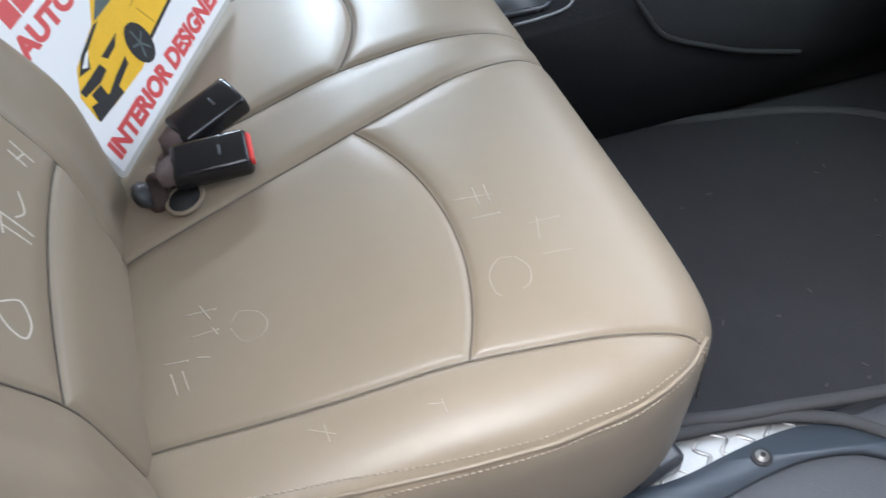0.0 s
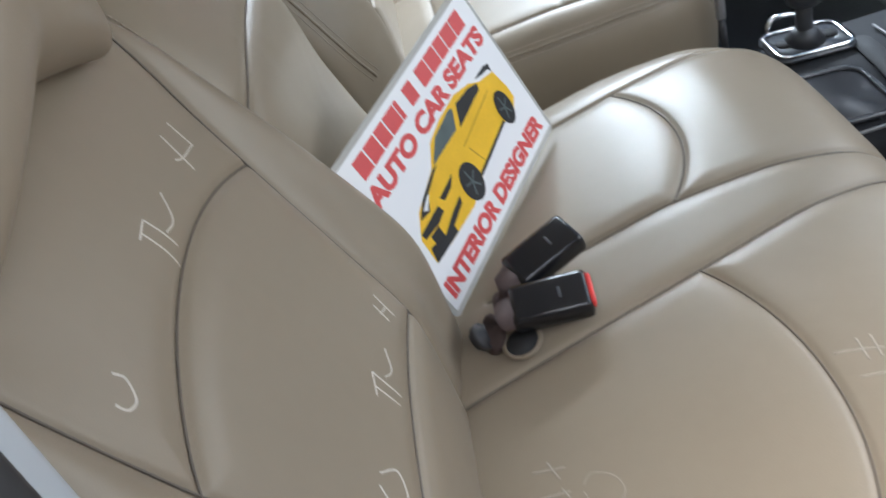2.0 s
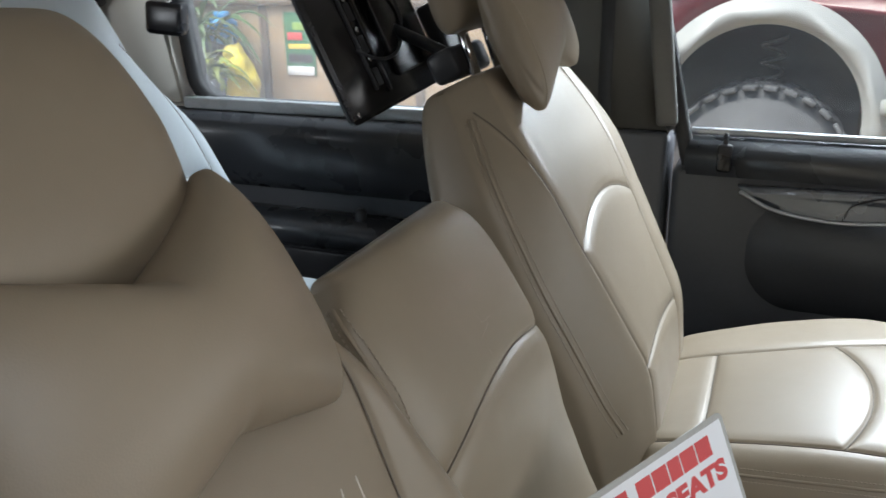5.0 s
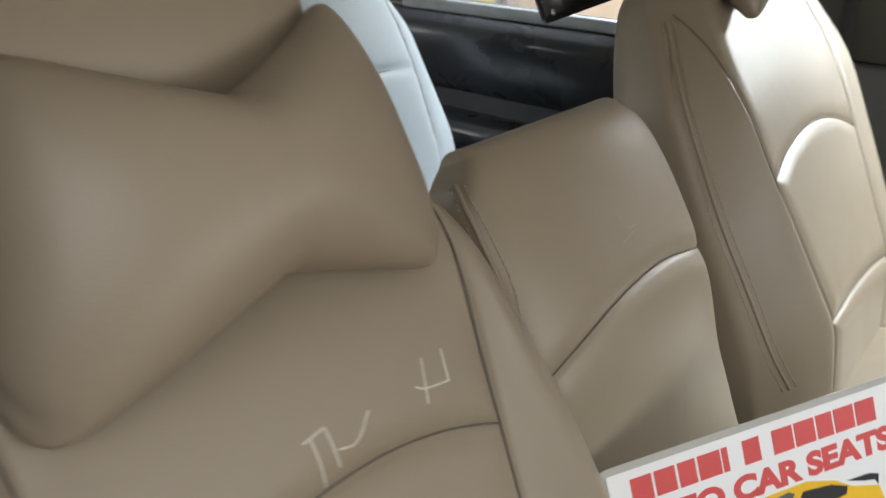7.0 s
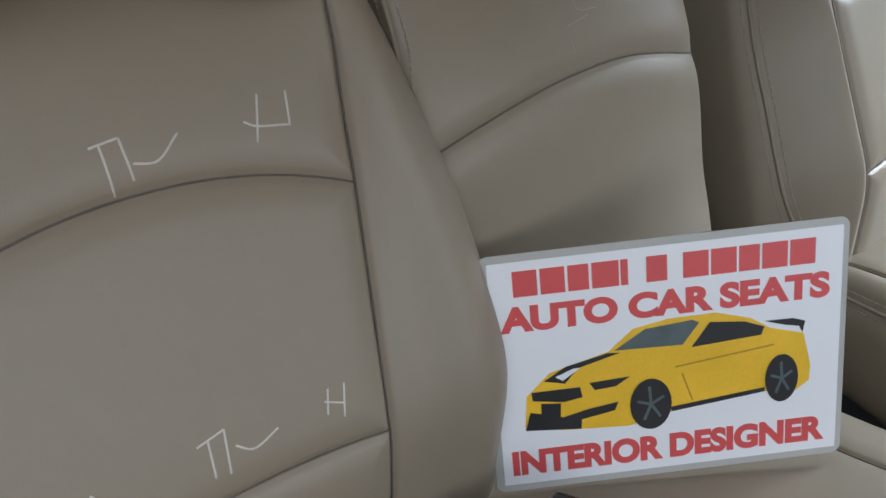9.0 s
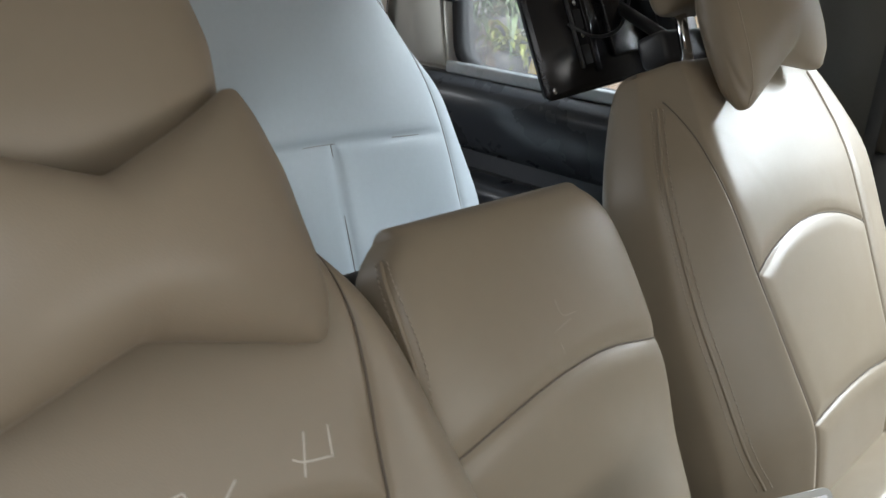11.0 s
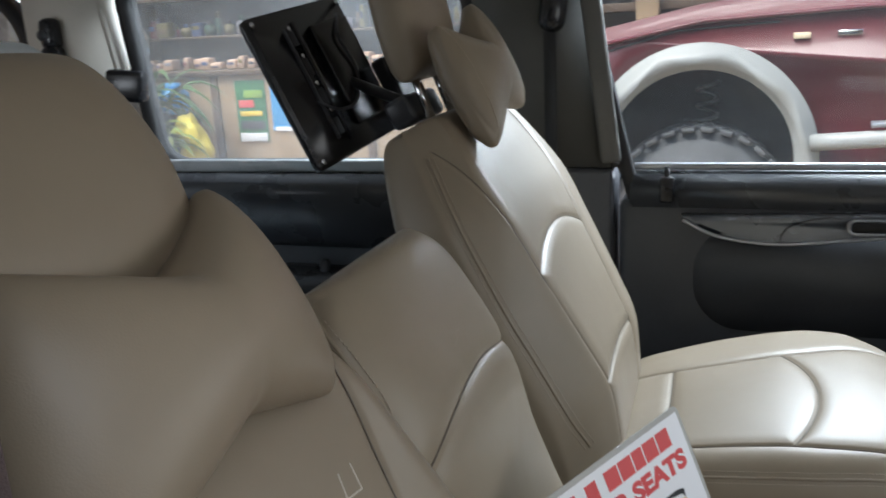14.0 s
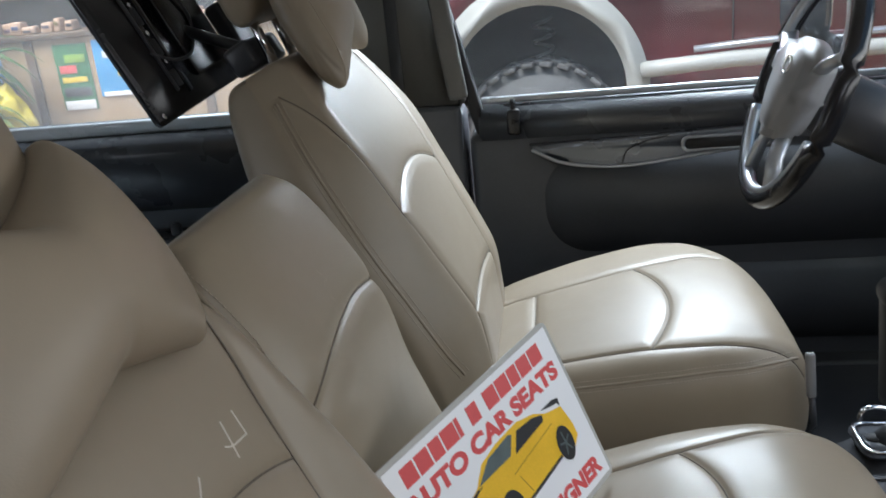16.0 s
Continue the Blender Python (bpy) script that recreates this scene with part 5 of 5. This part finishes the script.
goods_mats = [PRINTRED, PWHITE, PYEL, PBLUE, PGREEN, PTAN, PDARK, PPINK]
# packet colours darkened and dulled for the shop's shade and haze
shaded_mats = [material("shaded_packet", c, 0.6, spread=0.3, scale=20) for c in ((0.20, 0.06, 0.06), (0.26, 0.25, 0.26), (0.20, 0.16, 0.06), (0.07, 0.10, 0.20), (0.05, 0.10, 0.06), (0.22, 0.15, 0.10), (0.04, 0.04, 0.05), (0.16, 0.11, 0.14), (0.12, 0.10, 0.13))]
for row, (zz, y0, hmin, hmax) in enumerate(((1.29, 4.60, 0.04, 0.10), (1.52, 5.0, 0.07, 0.17), (1.80, 5.0, 0.10, 0.20), (2.08, 5.0, 0.1, 0.2))):
    if row:
        sh = thing("shop_shelf", "dark wooden shop shelf board", "shelf", "shop shelves")
        part("board", span(-6.4, -0.9, 4.9, 5.2, zz - 0.02, zz, 0.004), WOODDARK, sh)
        for bx in (-6.0, -4.4, -2.8, -1.2):
            part("bracket", span(bx, bx + 0.03, 4.92, 5.2, zz - 0.2, zz - 0.02, 0.003), WOODDARK, sh)
    x = -5.4
    while x < -1.2:
        w, h = random.uniform(0.035, 0.11), random.uniform(hmin, hmax)
        px, py = x + w / 2, y0 + random.uniform(0, 0.08)
        mt = PTAN if row == 0 and random.random() < 0.7 else random.choice(shaded_mats)
        if row and random.random() < 0.4:
            g = thing("bottle", "small bottle on a shop shelf, shade put into its colours", "bottle", "shop goods")
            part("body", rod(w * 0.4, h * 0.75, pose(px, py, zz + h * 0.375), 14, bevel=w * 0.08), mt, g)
            part("neck", rod(w * 0.16, h * 0.3, pose(px, py, zz + h * 0.88), 10), random.choice(shaded_mats), g)
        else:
            g = thing("packet", ("small paper packet on the shop counter", "printed packet on a shop shelf, shade put into its colours")[row > 0], "packet", "shop goods")
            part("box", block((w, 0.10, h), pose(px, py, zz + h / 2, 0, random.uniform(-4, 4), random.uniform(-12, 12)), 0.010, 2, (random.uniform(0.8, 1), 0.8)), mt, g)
            part("print_bar", block((w * 0.6, 0.004, h * 0.28), pose(px, py - 0.05, zz + h * random.uniform(0.4, 0.65)), 0.001), random.choice(shaded_mats), g)
        x += w + random.choice((0.004, 0.01, 0.02, 0.12))


bay = thing("shop_bay", "open shop bay with timber post and red crate", "shop")
part("post", span(-0.60, -0.47, 4.5, 4.6, GROUND, 2.6, 0.006), WOOD, bay, "pale brown timber post")
part("board", span(-0.44, 0.5, 4.7, 4.74, 1.70, 1.92, 0.006), WOODDARK, bay)
part("crate", span(-0.93, -0.83, 4.6, 4.8, 1.74, 2.04, 0.012), PRINTRED, bay, "red plastic crate")
part("cloth", span(-0.72, -0.64, 4.62, 4.7, 1.58, 2.0, 0.02), PDARK, bay)
part("ledge", span(-1.0, 0.6, 4.55, 5.0, 1.53, 1.58, 0.006), WOODDARK, bay)
part("panel", span(-1.0, 0.6, 4.86, 4.9, GROUND, 1.53, 0.006), WOODDARK, bay)


def leafy(name, label, x, y, z, n, length, mat, spread, seed):
    """A clump of long arching leaves."""
    rnd = random.Random(seed)
    bm = bmesh.new()
    for _ in range(n):
        a, l, up = rnd.uniform(0, 2 * math.pi), length * rnd.uniform(0.5, 1.1), rnd.uniform(0.4, 1.2)
        w = rnd.uniform(0.010, 0.022)
        base = Vector((x + rnd.uniform(-spread, spread), y + rnd.uniform(-0.08, 0.08), z + rnd.uniform(0, 0.12)))
        d, s = Vector((math.cos(a), math.sin(a) * 0.5, 0)), Vector((-math.sin(a), math.cos(a), 0.2))
        prev = None
        for k in range(6):
            t = k / 5
            p = base + d * l * t * 0.8 + Vector((0, 0, l * (up * t - 0.9 * t * t)))
            ww = w * (1 - t) ** 0.6 * (0.4 + 1.4 * min(t * 3, 1)) + 0.0008
            now = (bm.verts.new(p + s * ww), bm.verts.new(p + Vector((0, 0, -ww * 0.5))), bm.verts.new(p - s * ww))
            if prev:
                bm.faces.new((prev[0], prev[1], now[1], now[0]))
                bm.faces.new((prev[1], prev[2], now[2], now[1]))
            prev = now
    t = thing(name, label, "plant", "plants by the shop")
    part("leaves", bm, mat, t)
    part("pot", rod(0.10, 0.2, pose(x, y, z - 0.08), 20, r2=0.13), PDARK, t)
    part("pot_stand", span(x - 0.12, x + 0.12, y - 0.1, y + 0.1, GROUND, z - 0.18, 0.01), WOODDARK, t)
    return t


leafy("potted_plant", "potted plant with long dark green leaves", -3.78, 4.2, 1.02, 70, 0.55, LEAF, 0.12, 3)
leafy("potted_plant", "potted plant with yellow green leaves", -3.62, 4.05, 0.80, 60, 0.34, LEAFYEL, 0.14, 5)
leafy("potted_plant", "potted plant with pale green leaves", -4.15, 4.1, 0.95, 60, 0.5, LEAF, 0.14, 8)


def crumpled(name, label, category, x, y, z, w, h, mat, seed):
    bm = bmesh.new()
    bmesh.ops.create_icosphere(bm, subdivisions=4, radius=1)
    for v in bm.verts:
        k = 1 + 0.22 * noise.noise(v.co * 2.4 + Vector((seed, 0, 0))) + 0.09 * noise.noise(v.co * 7 + Vector((0, seed, 0)))
        taper = 1 - 0.45 * max(v.co.z, 0)
        v.co = Vector((v.co.x * w / 2 * k * taper, v.co.y * w / 3 * k * taper, v.co.z * h / 2 * k))
    bm.transform(pose(x, y, z))
    return tagged(part(name, bm, mat), label, category)


crumpled("plastic_bag", "yellow plastic bag standing by the counter", "bag", -3.50, 4.2, 0.80, 0.34, 0.44, PYELBAG, 1)
crumpled("plastic_bag", "clear plastic bag of toys hanging by the shop", "bag", -3.93, 4.25, 1.52, 0.32, 0.52, PCLEAR, 2)
for k in range(9):
    rr = random.Random(40 + k)
    crumpled("toy_ball", "small bright toy in the hanging bag", "toy", -3.93 + rr.uniform(-0.10, 0.14), 4.10, 1.36 + rr.uniform(-0.02, 0.16), 0.08, 0.08, rr.choice(goods_mats), 10 + k)
bottle = thing("water_bottle", "large blue plastic water container", "container")
part("body", rod(0.10, 0.16, pose(-3.66, 4.32, 1.10), 28, bevel=0.02), PBLUE, bottle)
part("neck", rod(0.05, 0.05, pose(-3.66, 4.32, 1.20), 20), PBLUE, bottle)
part("stand", span(-3.78, -3.54, 4.25, 4.42, GROUND, 1.02, 0.01), WOODDARK, bottle)
post_w = thing("white_post", "white painted post of the shop front", "post")
part("shaft", span(-4.36, -4.26, 4.4, 4.5, GROUND, 3.2, 0.006), PWHITE, post_w)

def garment(x, z, w, h, mat, seed):
    rnd = random.Random(seed)
    nx, nz = 24, 20
    v, f = [], []
    for i in range(nx + 1):
        for j in range(nz + 1):
            u, t = i / nx, j / nz
            ww = w * (0.75 + 0.25 * t)
            v.append((x + (u - 0.5) * ww, 4.6 + 0.05 * math.sin(u * 17 + seed) * (0.3 + t) + 0.02 * math.sin(u * 41), z - h * t + 0.02 * math.sin(u * 9 + seed)))
    for i in range(nx):
        for j in range(nz):
            a = i * (nz + 1) + j
            f.append((a, a + 1, a + nz + 2, a + nz + 1))
    t = thing("hanging_garment", "washed garment hanging on the shop line", "garment", "hung laundry")
    ob = solid("cloth", v, f, mat, t, smooth=True)
    md = ob.modifiers.new("thick", "SOLIDIFY")
    md.thickness = 0.006
    part("hanger", tube([(x - w * 0.3, 4.6, z - 0.01), (x, 4.6, z + 0.06), (x + w * 0.3, 4.6, z - 0.01)], 0.006, 6), PDARK, t)
    return t


gx = -9.4
for k in range(11):
    gw = 0.32 + 0.16 * ((k * 7) % 5) / 4
    garment(gx + gw / 2, 2.28 - 0.05 * (k % 3), gw, 0.75 + 0.2 * (k % 2), (PPALE, PWHITE, PBLUEPALE, PPINK, PWHITE)[k % 5], k)
    gx += gw + 0.06
line = thing("laundry_line", "thin laundry line with posts along the shop", "line")
part("wire", tube([(-9.6, 4.6, 2.32), (-4.4, 4.6, 2.32)], 0.006, 6), PDARK, line)
for lx in (-9.6, -4.42):
    part("line_post", tube([(lx, 4.6, GROUND), (lx, 4.6, 2.36)], 0.03, 8), WOODDARK, line)
# added wall and roof, out of view, to shade the near doorway
fixed(part("unseen_wall_near", span(-16, 16, -3.5, -3.3, GROUND, 3.6, 0.01), WARMSCREEN), "unseen added wall that blocks and warms light from the near side", "wall")
fixed(part("unseen_shade_roof", span(-9, 9, -3.3, -1.08, 2.45, 2.5, 0.01), WARMSCREEN), "unseen added roof that shades the near side of the car", "awning")
for ax in (-0.85, 6.0):
    fixed(part("unseen_roof_post", span(ax, ax + 0.1, -3.2, -3.1, GROUND, 2.45, 0.01), WOODDARK), "timber post under the unseen added roof", "post")
